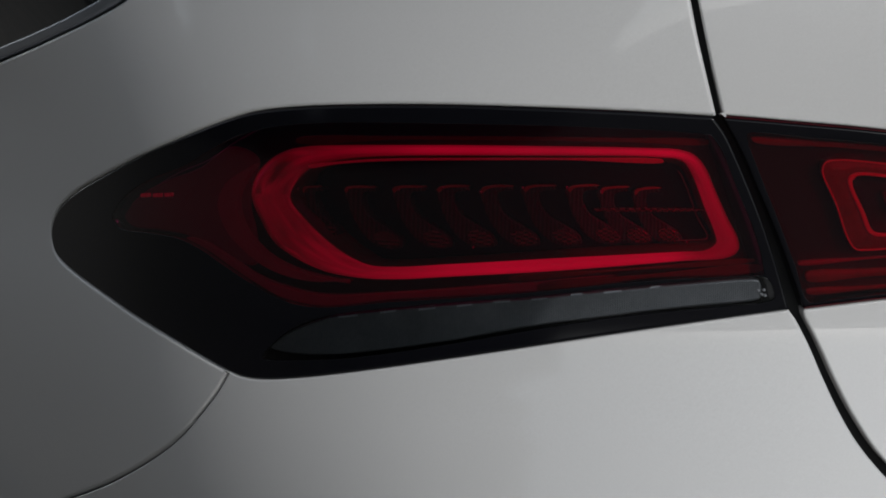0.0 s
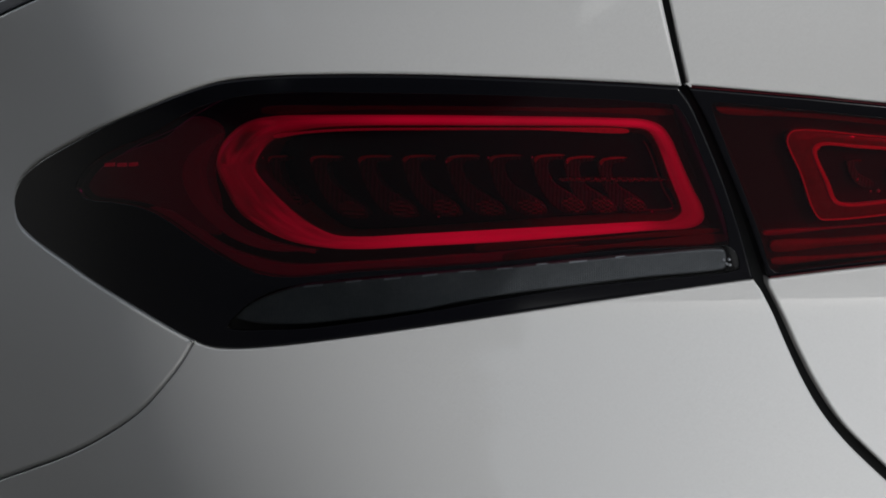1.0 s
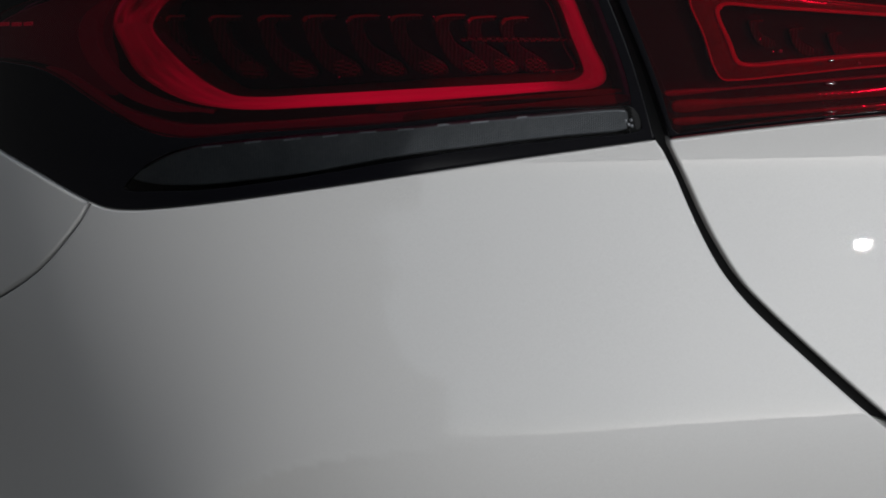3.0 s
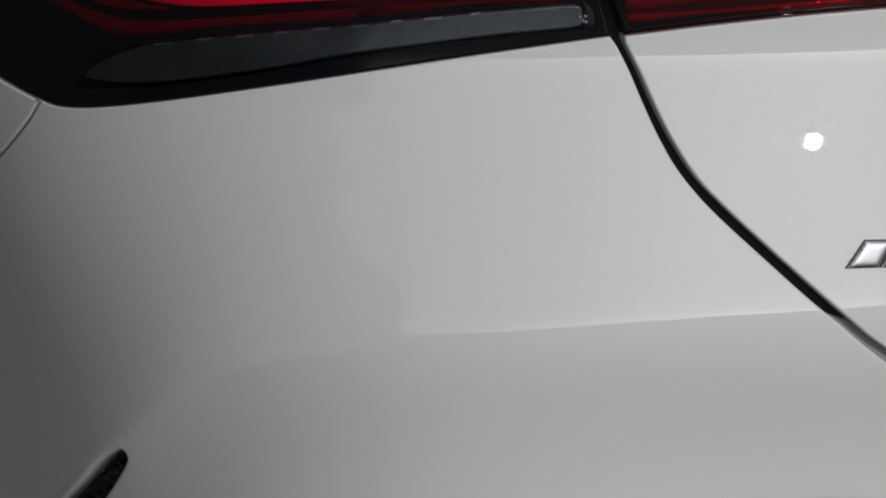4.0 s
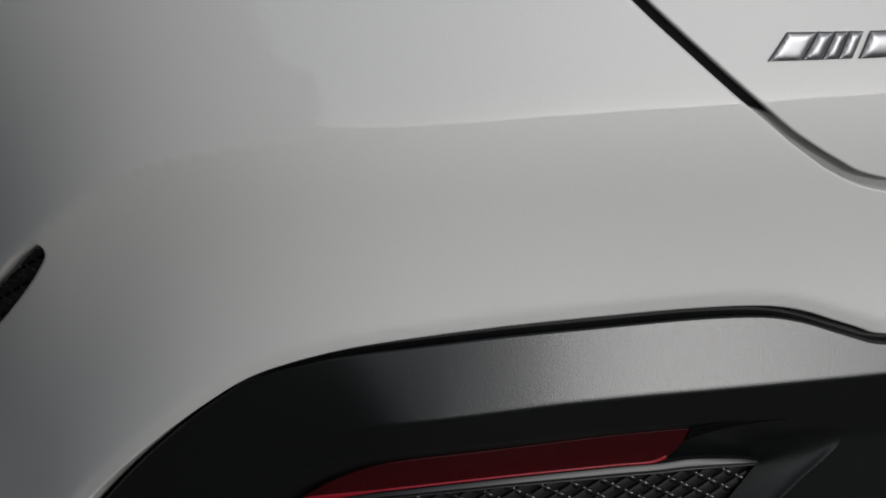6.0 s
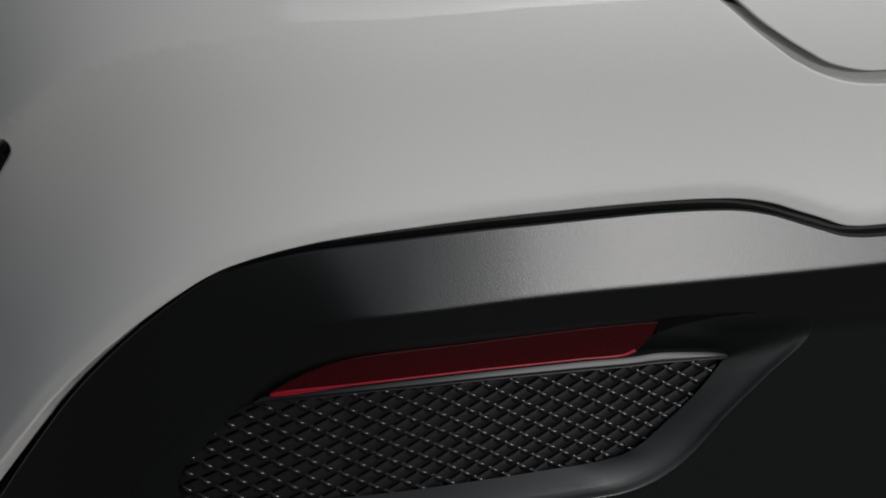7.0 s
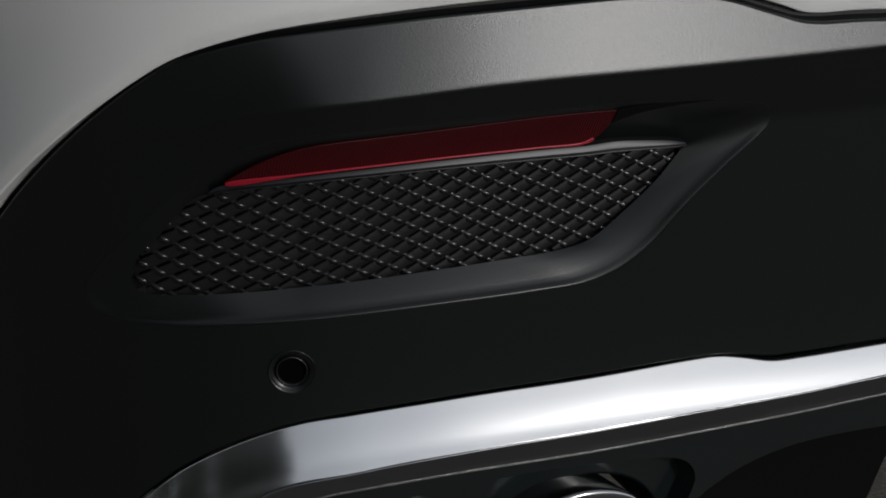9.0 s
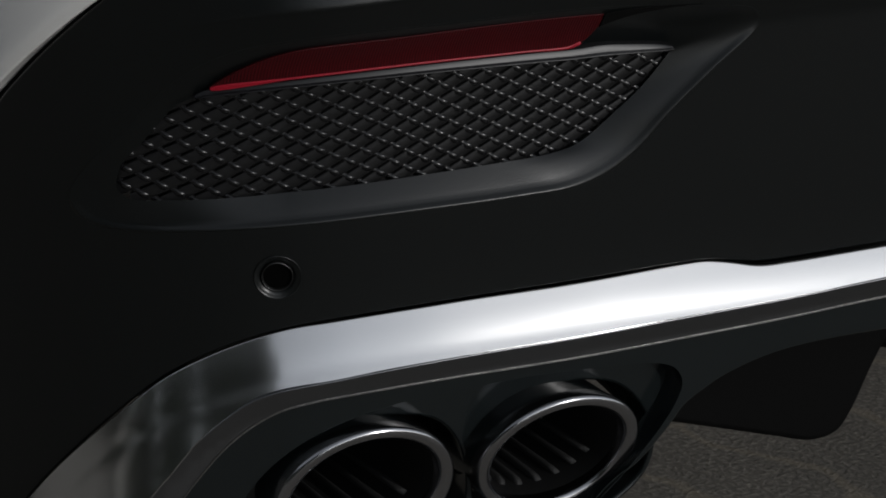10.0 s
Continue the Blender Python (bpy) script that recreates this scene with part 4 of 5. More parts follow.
def inside(p, q):
    """Which of the points q lie within the outline p."""
    a, b = p, np.roll(p, -1, 0)
    ok = np.zeros(len(q), bool)
    for k in range(0, len(q), 2000):
        x, y = q[k:k + 2000, 0:1], q[k:k + 2000, 1:2]
        cross = (a[:, 1] > y) != (b[:, 1] > y)
        with np.errstate(divide="ignore", invalid="ignore"):
            at = a[:, 0] + (y - a[:, 1]) * (b[:, 0] - a[:, 0]) / (b[:, 1] - a[:, 1])
        ok[k:k + 2000] = (cross & (x < at)).sum(1) % 2 == 1
    return ok


def along(line, a, b):
    """The stretch of a closed line from its point nearest a to that nearest b."""
    i, j = (int(np.argmin(((line - np.array(q)) ** 2).sum(1))) for q in (a, b))
    return line[i:j + 1] if i <= j else np.vstack([line[i:], line[:j + 1]])


def grown(p, d):
    p = ccw(np.asarray(p))
    return p + outward(p) * d


def made(name, verts, faces, material, parent, label="", normals=None):
    me = bpy.data.meshes.new(name)
    me.from_pydata([tuple(v) for v in verts], [], [tuple(int(i) for i in f) for f in faces])
    me.materials.append(material)
    me.polygons.foreach_set("use_smooth", [True] * len(me.polygons))
    if normals is not None:
        me.normals_split_custom_set_from_vertices([tuple(n) for n in normals])
    ob = new(name, me)
    ob.parent = parent
    if label:
        tagged(ob, label)
    return ob


def panel(name, outline, material, parent, label="", holes=(), layer="paint", depth=0.0, thick=0.008, edge=0.0012, step=0.008, dome=0.0, hole_edge=0.0003, lines=()):
    """A sheet of the shell within an outline, with rounded edges turned in by thick; dome lifts its middle."""
    outs = [ccw(outline)] + [ccw(h)[::-1] for h in holes]
    rims, flat, edges = [], [], []
    for i_o, o in enumerate(outs):
        n = outward(o)
        e_o = edge if i_o == 0 else hole_edge
        inner = o - n * e_o
        k = len(flat)
        flat += [tuple(q) for q in inner]
        edges += [(k + i, k + (i + 1) % len(o)) for i in range(len(o))]
        rims.append((k, o, n, e_o))
    ring = np.array(flat)
    lo, hi = outs[0].min(0), outs[0].max(0)
    gx, gz = np.meshgrid(np.arange(lo[0], hi[0], step), np.arange(lo[1], hi[1], step))
    gx[1::2] += step / 2
    g = np.stack([gx.ravel(), gz.ravel()], -1)
    k0 = len(outs[0])
    ok = inside(ring[:k0], g)
    for (k, o, n, _e) in rims[1:]:
        ok &= ~inside(ring[k:k + len(o)], g)
    g = g[ok]
    if len(g):
        far = np.full(len(g), 9.0)
        for k in range(0, len(g), 1000):
            far[k:k + 1000] = np.sqrt(((g[k:k + 1000, None] - ring[None]) ** 2).sum(-1)).min(1)
        g = g[far > step * 0.45]
    pts = np.vstack([ring, g]) if len(g) else ring
    for q in lines:
        q = q[inside(ring[:k0], q)]
        q = q[np.sqrt(((q[:, None] - ring[None]) ** 2).sum(-1)).min(1) > 0.002]
        k = len(pts)
        pts = np.vstack([pts, q])
        edges += [(k + i, k + i + 1) for i in range(len(q) - 1) if np.linalg.norm(q[i + 1] - q[i]) < 0.02]
    vo, _, fo, origin, _, _ = delaunay_2d_cdt([Vector(q) for q in pts], edges, [], 0, 1e-7)
    pts = np.array([tuple(v) for v in vo])
    back = {}
    for i, src in enumerate(origin):
        for q in src:
            back[q] = i
    tri = np.array([tuple(f) for f in fo])
    mid = pts[tri].mean(1)
    ok = inside(ring[:k0], mid)
    for (k, o, n, _e) in rims[1:]:
        ok &= ~inside(ring[k:k + len(o)], mid)
    tri = tri[ok]
    lift = np.zeros(len(pts))
    if dome:
        d = np.full(len(pts), 9.0)
        for k in range(0, len(pts), 1000):
            d[k:k + 1000] = np.sqrt(((pts[k:k + 1000, None] - ring[None]) ** 2).sum(-1)).min(1)
        lift = dome * (1 - np.exp(-d / (2 * dome)))
    v = surf(pts[:, 0], pts[:, 1], layer, depth - lift)
    nrm = surf_normal(pts[:, 0], pts[:, 1], layer)
    verts, normals, faces = [v], [nrm], [tuple(f) for f in tri]
    count = len(v)
    for (k, o, n, e_o) in rims:
        m = len(o)
        up = surf_normal(o[:, 0], o[:, 1], layer)
        e = 1e-3
        side = surf(o[:, 0] + n[:, 0] * e, o[:, 1] + n[:, 1] * e, layer) - surf(o[:, 0], o[:, 1], layer)
        side -= up * (side * up).sum(1, keepdims=True)
        side /= np.maximum(np.linalg.norm(side, axis=1, keepdims=True), 1e-9)
        prev = [back[k + i] for i in range(m)]
        for a in (30, 60, 90, None):
            if a is None:
                ring3, nn = surf(o[:, 0], o[:, 1], layer, depth + thick), side
            else:
                s, c = math.sin(radians(a)), math.cos(radians(a))
                w = o - n * e_o * (1 - s)
                ring3, nn = surf(w[:, 0], w[:, 1], layer, depth + e_o * (1 - c)), up * c + side * s
            verts.append(ring3)
            normals.append(nn)
            cur = list(range(count, count + m))
            count += m
            faces += [(prev[(i + 1) % m], prev[i], cur[i], cur[(i + 1) % m]) for i in range(m)]
            prev = cur
    return made(name, np.vstack(verts), faces, material, parent, label, None if dome else np.vstack(normals))


def loft(name, rings, material, parent, label="", closed=True, normals=None):
    """A skin over rings of points, all of one length."""
    m = len(rings[0])
    faces = []
    for r in range(len(rings) - 1):
        for i in range(m if closed else m - 1):
            j = (i + 1) % m
            faces.append((r * m + i, r * m + j, (r + 1) * m + j, (r + 1) * m + i))
    return made(name, np.vstack(rings), faces, material, parent, label, normals)


def evenly(p, n, start=None):
    """A closed outline as n even steps, from its point nearest start."""
    p = np.asarray(p)
    if start is not None:
        p = np.roll(p, -int(np.argmin(((p - np.array(start)) ** 2).sum(1))), 0)
    q = np.vstack([p, p[:1]])
    d = np.concatenate([[0], np.cumsum(np.linalg.norm(np.diff(q, axis=0), axis=1))])
    t = np.arange(n) / n * d[-1]
    return np.stack([np.interp(t, d, q[:, k]) for k in (0, 1)], -1)


def evenly_open(p, n):
    d = np.concatenate([[0], np.cumsum(np.linalg.norm(np.diff(p, axis=0), axis=1))])
    return np.stack([np.interp(np.linspace(0, d[-1], n), d, p[:, k]) for k in (0, 1)], -1)

# ---- ground ----
def ground():
    n, verts = 24, []
    for i in range(n + 1):
        for j in range(n + 1):
            f = lambda k: math.copysign(abs(2 * k / n - 1) ** 4 * 2500 + abs(2 * k / n - 1) * 4, 2 * k / n - 1)
            verts.append((f(i), f(j), 0.0))
    faces = [(i * (n + 1) + j, (i + 1) * (n + 1) + j, (i + 1) * (n + 1) + j + 1, i * (n + 1) + j + 1) for i in range(n) for j in range(n)]
    ob = made("ground", verts, faces, ASPHALT, None)
    tagged(ob, "coarse grey-brown asphalt lit by a low sun", "asphalt", kind="structure")


ground()

car = tagged(new("car"), "pearl white coupe-bodied sports utility car parked on asphalt", "car")
TOP = 1.30

# ---- painted panels ----
lamp = ccw(smooth_line(LAMP, True))
lamp_hole = grown(lamp, 0.0004)
gate_lamp = ccw(smooth_line(GATE_LAMP, True))
gate_hole = grown(gate_lamp, 0.0012)
tip_tr, tip_br, q0 = LAMP[12], LAMP[19], QSEAM[0]

qseam = smooth_line(QSEAM)
win = smooth_line(WIN_LINE)
gap_up_l, gap_up_r = smooth_line(GATE_GAP_UP_L), smooth_line(GATE_GAP_UP_R)
quarter = joined(win, straight(win[-1], (gap_up_l[0][0], gap_up_l[0][1])), gap_up_l, along(lamp_hole, tip_tr, q0),
                 qseam[1:], straight(qseam[-1], (-0.95, qseam[-1][1])), straight((-0.95, qseam[-1][1]), (-0.95, win[0][1])), straight((-0.95, win[0][1]), win[0]))
panel("rear_quarter_panel", quarter, PAINT, car, "pearl white rear quarter panel", edge=0.0028, thick=0.014)

split_top = smooth_line(SPLIT_TOP)
gap_l = np.vstack([smooth_line(GAP_L)[:-1], smooth_line(GAP_L2)[3:]])
gap_r = np.vstack([smooth_line(GAP_R)[:-1], smooth_line(GAP_R2)[3:]])
qs2 = qseam + np.array([0.0004, -0.0011])
side_vent = smooth_line(SIDE_VENT, True)
bumper_edge = joined(along(lamp_hole, (q0[0] + 0.001, q0[1] - 0.001), tip_br), gap_l[1:], straight(gap_l[-1], split_top[0]), split_top,
                     straight(split_top[-1], (-0.7, 0.40)), straight((-0.7, 0.40), (-0.7, qs2[-1][1])), straight((-0.7, qs2[-1][1]), qs2[-1]), qs2[::-1])
bumper = panel("bumper_cover", bumper_edge, PAINT, car, "pearl white bumper cover with a soft crease", holes=[side_vent], hole_edge=0.003, edge=0.0016, thick=0.014, step=0.0045)

up = joined(gap_up_r, along(gate_hole[::-1], GATE_LAMP[0], GATE_LAMP[8]), straight(GATE_LAMP[8], (GATE_LAMP[8][0], gap_up_r[0][1])),
            straight((GATE_LAMP[8][0], gap_up_r[0][1]), gap_up_r[0]))
gate = panel("tailgate_upper", up, PAINT, car, "pearl white upper tailgate", edge=0.002, thick=0.014)
low = joined(along(gate_hole[::-1], GATE_LAMP[10], GATE_LAMP[16]), gap_r, straight(gap_r[-1], GATE_LAMP[10]))
gate_low = panel("tailgate_lower", low, PAINT, car, "pearl white lower tailgate", edge=0.0018, thick=0.014, step=0.003)

# dark seal behind the seams, and a ledge greyer than the body panels
seal = joined(smooth_line(GATE_GAP_UP_L) + (-0.01, 0), smooth_line(GAP_L)[:-1] + (-0.012, -0.006), smooth_line(GAP_L2)[3:] + (0, -0.012),
              (smooth_line(GAP_R2)[3:] + (0, 0.012))[::-1], (smooth_line(GAP_R)[:-1] + (0.012, 0.006))[::-1], (smooth_line(GATE_GAP_UP_R) + (0.01, 0))[::-1])
panel("tailgate_seal", seal, SEAL, car, "black rubber tailgate seal", depth=0.016, thick=0.006)
ledge = joined(along(smooth_line(GAP_L), GAP_L[8], GAP_L[11]) + (-0.006, -0.004), smooth_line(GAP_L2)[3:] + (0, -0.008), (smooth_line(GAP_R2)[3:] + (0, 0.006))[::-1], (along(smooth_line(GAP_R), GAP_R[9], GAP_R[10]) + (0.006, 0.004))[::-1])
panel("bumper_ledge", ledge, LEDGE_GREY, car, "grey ledge under the tailgate", depth=0.010, thick=0.004)

# side window corner
glass = joined(smooth_line(STRIP_INN), straight(STRIP_INN[-1], (STRIP_INN[-1][0], TOP)), straight((STRIP_INN[-1][0], TOP), (-0.95, TOP)),
               straight((-0.95, TOP), (-0.95, STRIP_INN[0][1])), straight((-0.95, STRIP_INN[0][1]), STRIP_INN[0]))
panel("side_window", glass, GLASS_DARK, car, "dark privacy glass of the rear side window", depth=0.006, thick=0.004)
strip = joined(smooth_line(STRIP_OUT), smooth_line(STRIP_INN)[::-1])
panel("window_trim", strip, TRIM, car, "satin aluminium window trim", depth=0.001, thick=0.008, edge=0.002)
under = joined(smooth_line(WIN_LINE) + (0.006, -0.006), (smooth_line(STRIP_INN) + (-0.006, 0.006))[::-1])
panel("window_seal", under, SEAL, car, "", depth=0.010, thick=0.003)

# ---- tail lamps ----
def lamp_part(name, pts, mat, parent, label="", depth=0.0, hole=None, **kw):
    return panel(name, smooth_line(pts, True, 0.002), mat, parent, label, [smooth_line(hole, True, 0.002)] if hole else [], depth=depth, **kw)


red, clear = smooth_line(RED_WINDOW, True), smooth_line(CLEAR_WINDOW, True)
tail_lamp = panel("tail_lamp", lamp, BEZEL, car, "wrap-round tail lamp with black bezel and red light guide", holes=[red, clear], edge=0.0018, thick=0.0045)
panel("lamp_housing", grown(lamp, -0.003), WELL, tail_lamp, "", depth=0.034, thick=0.004)
panel("red_lens", red, RED_LENS, tail_lamp, "dark red clear lens", depth=0.0001, thick=0.003, edge=0.0002)
panel("clear_lens", clear, CLEAR_LENS, tail_lamp, "smoked clear lens strip", depth=0.0001, thick=0.003, edge=0.0002)
panel("back_reflector", grown(red, 0.002), LAMP_BACK, tail_lamp, "dark red reflector behind the lens", holes=[smooth_line(INNER_WELL, True)], depth=0.020, thick=0.014)
edge_out, mid, inn = (evenly(ccw(smooth_line(q, True, 0.002)), 260, q[0]) for q in (RING_OUT, RING_MID, RING_IN))


def guide_strip(name, steps, mat, label):
    """One strip of the light guide, from its outer edge (0) to its inner one (1)."""
    ob = loft(name, [surf(*((edge_out * (1 - f) + mid * f).T), "paint", d) for f, d in steps], mat, tail_lamp, label)
    run = np.array([(i * GUIDE_STEP, f, 0) for f, _ in steps for i in range(260)])
    ob.data.attributes.new("run", "FLOAT_VECTOR", "POINT").data.foreach_set("vector", run.ravel())


GUIDE_STEP = np.linalg.norm(np.diff(edge_out, axis=0), axis=1).mean()
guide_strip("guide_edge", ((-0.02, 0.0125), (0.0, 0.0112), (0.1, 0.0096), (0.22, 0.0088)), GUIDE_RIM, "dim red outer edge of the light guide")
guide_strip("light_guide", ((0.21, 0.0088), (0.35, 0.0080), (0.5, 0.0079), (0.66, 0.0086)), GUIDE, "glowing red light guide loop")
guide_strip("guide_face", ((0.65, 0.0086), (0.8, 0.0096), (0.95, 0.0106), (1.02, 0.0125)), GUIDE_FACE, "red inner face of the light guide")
bevel = [surf(*((mid * (1 - f) + inn * f).T), "paint", 0.011 + d) for f, d in ((-0.05, 0.0), (0.25, 0.0005), (0.3, 0.003), (0.7, 0.0035), (0.75, 0.006), (1.0, 0.007), (1.02, 0.018))]
loft("guide_bevel", bevel, GUIDE_DARK, tail_lamp, "stepped dark red inner bevel")


def thin_loop(outline, outer, inner, mat, parent, depth):
    panel("edge_line", grown(outline, outer), mat, parent, "", holes=[grown(outline, inner)], depth=depth, edge=0.0002, thick=0.002, step=0.003)


inner_edge = ccw(smooth_line(RING_IN, True, 0.002))
line_a, line_b = (evenly_open(along(grown(inner_edge, d), RING_IN[12], RING_IN[7]), 80) for d in (-0.0022, -0.0026))
panel("edge_line", joined(line_a, line_b[::-1]), LOOP_RED, tail_lamp, "", depth=0.014, edge=0.0002, thick=0.002, step=0.003)
lamp_part("guide_line", GUIDE_LINE, MARK_RED, tail_lamp, "", 0.0085, edge=0.0004, thick=0.002, step=0.002)
lamp_part("outer_loop", LOOP, LOOP_RED, tail_lamp, "", 0.012, edge=0.0015, thick=0.006)
lamp_part("lower_sweep", SWEEP, LOOP_RED, tail_lamp, "", 0.015, edge=0.0015, thick=0.005)
for pts in (STRIP_TOP, STRIP_LOW, STRIP_BASE):
    lamp_part("reflector_line", pts, GUIDE_DARK, tail_lamp, "", 0.012, edge=0.0006, thick=0.006)
lamp_part("side_reflector", SIDE_ZONE, SIDE_RED, tail_lamp, "red side reflector with a faint added glow", 0.0175, edge=0.0015, thick=0.006)
lamp_part("strip_reflector", CLEAR_REFLECTOR, RIBBED, tail_lamp, "ribbed grey indicator reflector", 0.0038, edge=0.0015, thick=0.01)
lamp_part("lens_bar", [(x, 1.0608 + (z - 1.0608) * 0.6) for x, z in BAR], PRISM, tail_lamp, "", 0.012, edge=0.001, thick=0.006)
lamp_part("inner_well", INNER_WELL, WELL, tail_lamp, "", 0.028, thick=0.004)
FIN_STEPS = [(q[0] - FIN_TOPS[1][0], q[1] - FIN_TOPS[1][1], k) for q, k in zip(FIN_TOPS, (0.62, 1, 1, 0.98, 0.97, 0.95, 0.9, 0.86, 0.8))]
for ds, dz, k in FIN_STEPS:
    o = np.array(FIN_SHAPE[0])
    fin = lamp_part("prism_fin", [tuple((np.array(q) - o) * (k, 0.5 + k / 2) + o + (ds, dz)) for q in FIN_SHAPE], FIN, tail_lamp, "", 0.017, edge=0.0012, thick=0.008, step=0.003)
    lamp_part("fin_cap", [tuple((np.array(q) - o) * (k, 1) + o + (ds, dz)) for q in FIN_CAP], FIN_EDGE, tail_lamp, "", 0.013, edge=0.0006, thick=0.004, step=0.003)
    pad_mid = np.mean(FIN_PAD, axis=0)
    lamp_part("prism_pad", [tuple(((np.array(q) - pad_mid) * 0.86 + pad_mid - o) * (k, 0.5 + k / 2) + o + (ds, dz)) for q in FIN_PAD], PRISM, tail_lamp, "", 0.015, edge=0.0008, thick=0.004, step=0.003)


def disc(name, s, z, r, layer, depth, mat, parent, high=0.0015, label=""):
    a = np.arange(20) * math.pi / 10
    rings = [surf(s + r * k * np.cos(a), z + r * k * np.sin(a), layer, depth - high * h) for k, h in ((1, 0), (0.92, 0.6), (0.7, 0.9), (0.02, 1))]
    return loft(name, rings, mat, parent, label)


# added dots in place of sparkles; no such beads are moulded here
for s, z in GLINTS:
    disc("moulded_bead", s, z, 0.0009, "paint", 0.013, GLINT, tail_lamp, 0.0009)
for s, z in STUDS:
    disc("moulding_stud", s, z, 0.0011, "paint", 0.004, STUD, tail_lamp)
for (s0, z0), (s1, z1) in zip(TICKS[::2], TICKS[1::2]):
    o = np.array([(s0, z0 - 0.0009), (s1, z1 - 0.0008), (s1, z1 + 0.0003), (s0, z0 + 0.0004)])
    panel("moulded_tick", o, TICK, tail_lamp, "", depth=0.0034, edge=0.0003, thick=0.0012, step=0.004)
for (s0, z0), (s1, z1) in zip(MARKS[::2], MARKS[1::2]):
    o = np.array([(s0, z0 - 0.0012), (s1, z1 - 0.0012), (s1, z1 + 0.0012), (s0, z0 + 0.0012)])
    panel("moulded_mark", o, MARK_RED, tail_lamp, "", depth=0.0045, edge=0.0003, thick=0.002, step=0.004)
gate_tail = panel("tailgate_lamp", gate_lamp, BEZEL, car, "tailgate lamp with dark red lens", holes=[smooth_line(GATE_RED, True)], edge=0.0018, thick=0.03)
panel("lamp_housing", grown(gate_lamp, -0.003), WELL, gate_tail, "", depth=0.036, thick=0.004)
panel("red_lens", smooth_line(GATE_RED, True), GATE_LENS, gate_tail, "dark red clear lens", depth=0.0001, thick=0.003, edge=0.0002)
panel("back_reflector", grown(smooth_line(GATE_RED, True), 0.002), WELL, gate_tail, "", depth=0.020, thick=0.014)
lamp_part("light_guide", GATE_RING_OUT, GATE_RED_PLASTIC, gate_tail, "unlit red light guide loop", 0.010, GATE_RING_IN, edge=0.002, thick=0.012, step=0.003, dome=0.0015)
lamp_part("tube", GATE_TUBE, TUBE_RED, gate_tail, "", 0.007, edge=0.0005, thick=0.006, dome=0.0008, step=0.0015)
thin_loop(ccw(smooth_line(GATE_RING_OUT, True, 0.002)), 0.0002, -0.0007, TUBE_RED, gate_tail, 0.0085)
side = along(gate_lamp, GATE_LAMP[16], GATE_LAMP[0])
panel("lamp_side", joined(side + (0.0004, 0), (side + (0.0026, 0.0002))[::-1]), GATE_EDGE, gate_tail, "dark red moulded edge along the gap", depth=-0.0003, edge=0.0003, thick=0.01, step=0.003)
for q in GATE_FINS:
    o = np.array(FIN_SHAPE[0])
    lamp_part("prism_fin", [tuple((np.array(r) - o) * 0.45 + q) for r in FIN_SHAPE], FIN, gate_tail, "", 0.014, edge=0.0006, thick=0.005, step=0.003)
    disc("prism_dot", q[0] + 0.020, q[1] - 0.018, 0.0012, "paint", 0.010, STUD, gate_tail)


def glint_bead(s, z, half, high):
    """A short rounded swelling added for a glint, turned a little towards the sun."""
    k = np.linspace(-1, 1, 15)
    fat = high * np.sqrt(1 - 0.98 * k ** 4)
    rings = [surf(s + half * k, z + fat * math.cos(g), "paint", 0.026 * half * k - 0.0002 - fat * math.sin(g)) for g in np.linspace(0, math.pi, 11)]
    loft("lens_bead", rings, LENS_GLINT, gate_tail, closed=False)


# added swellings and dots at the glints of the tailgate lamp
for (s, z), half, high in zip(GATE_GLINTS[2:5] + [(0.1078, 1.0082)], (0.0024, 0.0036, 0.0034, 0.0050), (0.0010, 0.0011, 0.0007, 0.0010)):
    glint_bead(s, z, half, high)
for s, z in GATE_GLINTS[:2] + GATE_GLINTS[5:]:
    disc("moulded_bead", s, z, 0.0009, "paint", 0.009, GLINT, gate_tail, 0.0009)
for pts in (GATE_LINE_TOP, GATE_LINE_A, GATE_LINE_B, GATE_LINE_C):
    lamp_part("reflector_line", pts, LOOP_RED if pts is GATE_LINE_A else GATE_RED_PLASTIC, gate_tail, "", 0.012, edge=0.0005, thick=0.006, dome=0.0010, step=0.0015)

# ---- emblem on the tailgate: plain slanted bars ----
emblem = new("emblem")
emblem.parent = car
tagged(emblem, "bright chrome emblem of slanted bars")
for i in (0, 1, 2, 3, 5):
    g = np.array((0.0006, 0))
    a, b_, c, d = np.array(EMBLEM_LOW[i]) + g, np.array(EMBLEM_LOW[i + 1]) - g, np.array(EMBLEM_TOP[i + 1]) - g, np.array(EMBLEM_TOP[i]) + g
    o = joined(straight(a, b_, 0.002), straight(b_, c, 0.002), straight(c, d, 0.002), straight(d, a, 0.002))
    panel("emblem_bar", o, BADGE_CHROME, emblem, "", depth=-0.0022, edge=0.0009, thick=0.0026, step=0.0015, dome=0.0012 if i else 0.0006)

# ---- lower bumper ----
BAND_EDGE = 0.6452
split_low, chrome_up, chrome_low, lip_low = (smooth_line(q) for q in (SPLIT_LOW, CHROME_UP, CHROME_LOW, LIP_LOW))
rim, mesh_edge = ccw(smooth_line(VENT_RIM, True)), ccw(smooth_line(VENT_MESH, True))
clad_edge = joined(split_low, straight(split_low[-1], (-0.46, 0.22)), straight((-0.46, 0.22), chrome_up[-1]), (chrome_up[::-1] + (0, 0.0008)), straight(chrome_up[0], split_low[0]))
line_s = np.arange(-0.4, 0.5, 0.004)
edge_lines = [np.stack([line_s, BAND_EDGE + d + np.interp(line_s, S_T, SPLIT)], -1) for d in (-0.004, -0.0022, -0.0011, 0.0, 0.0011, 0.0022, 0.004)]
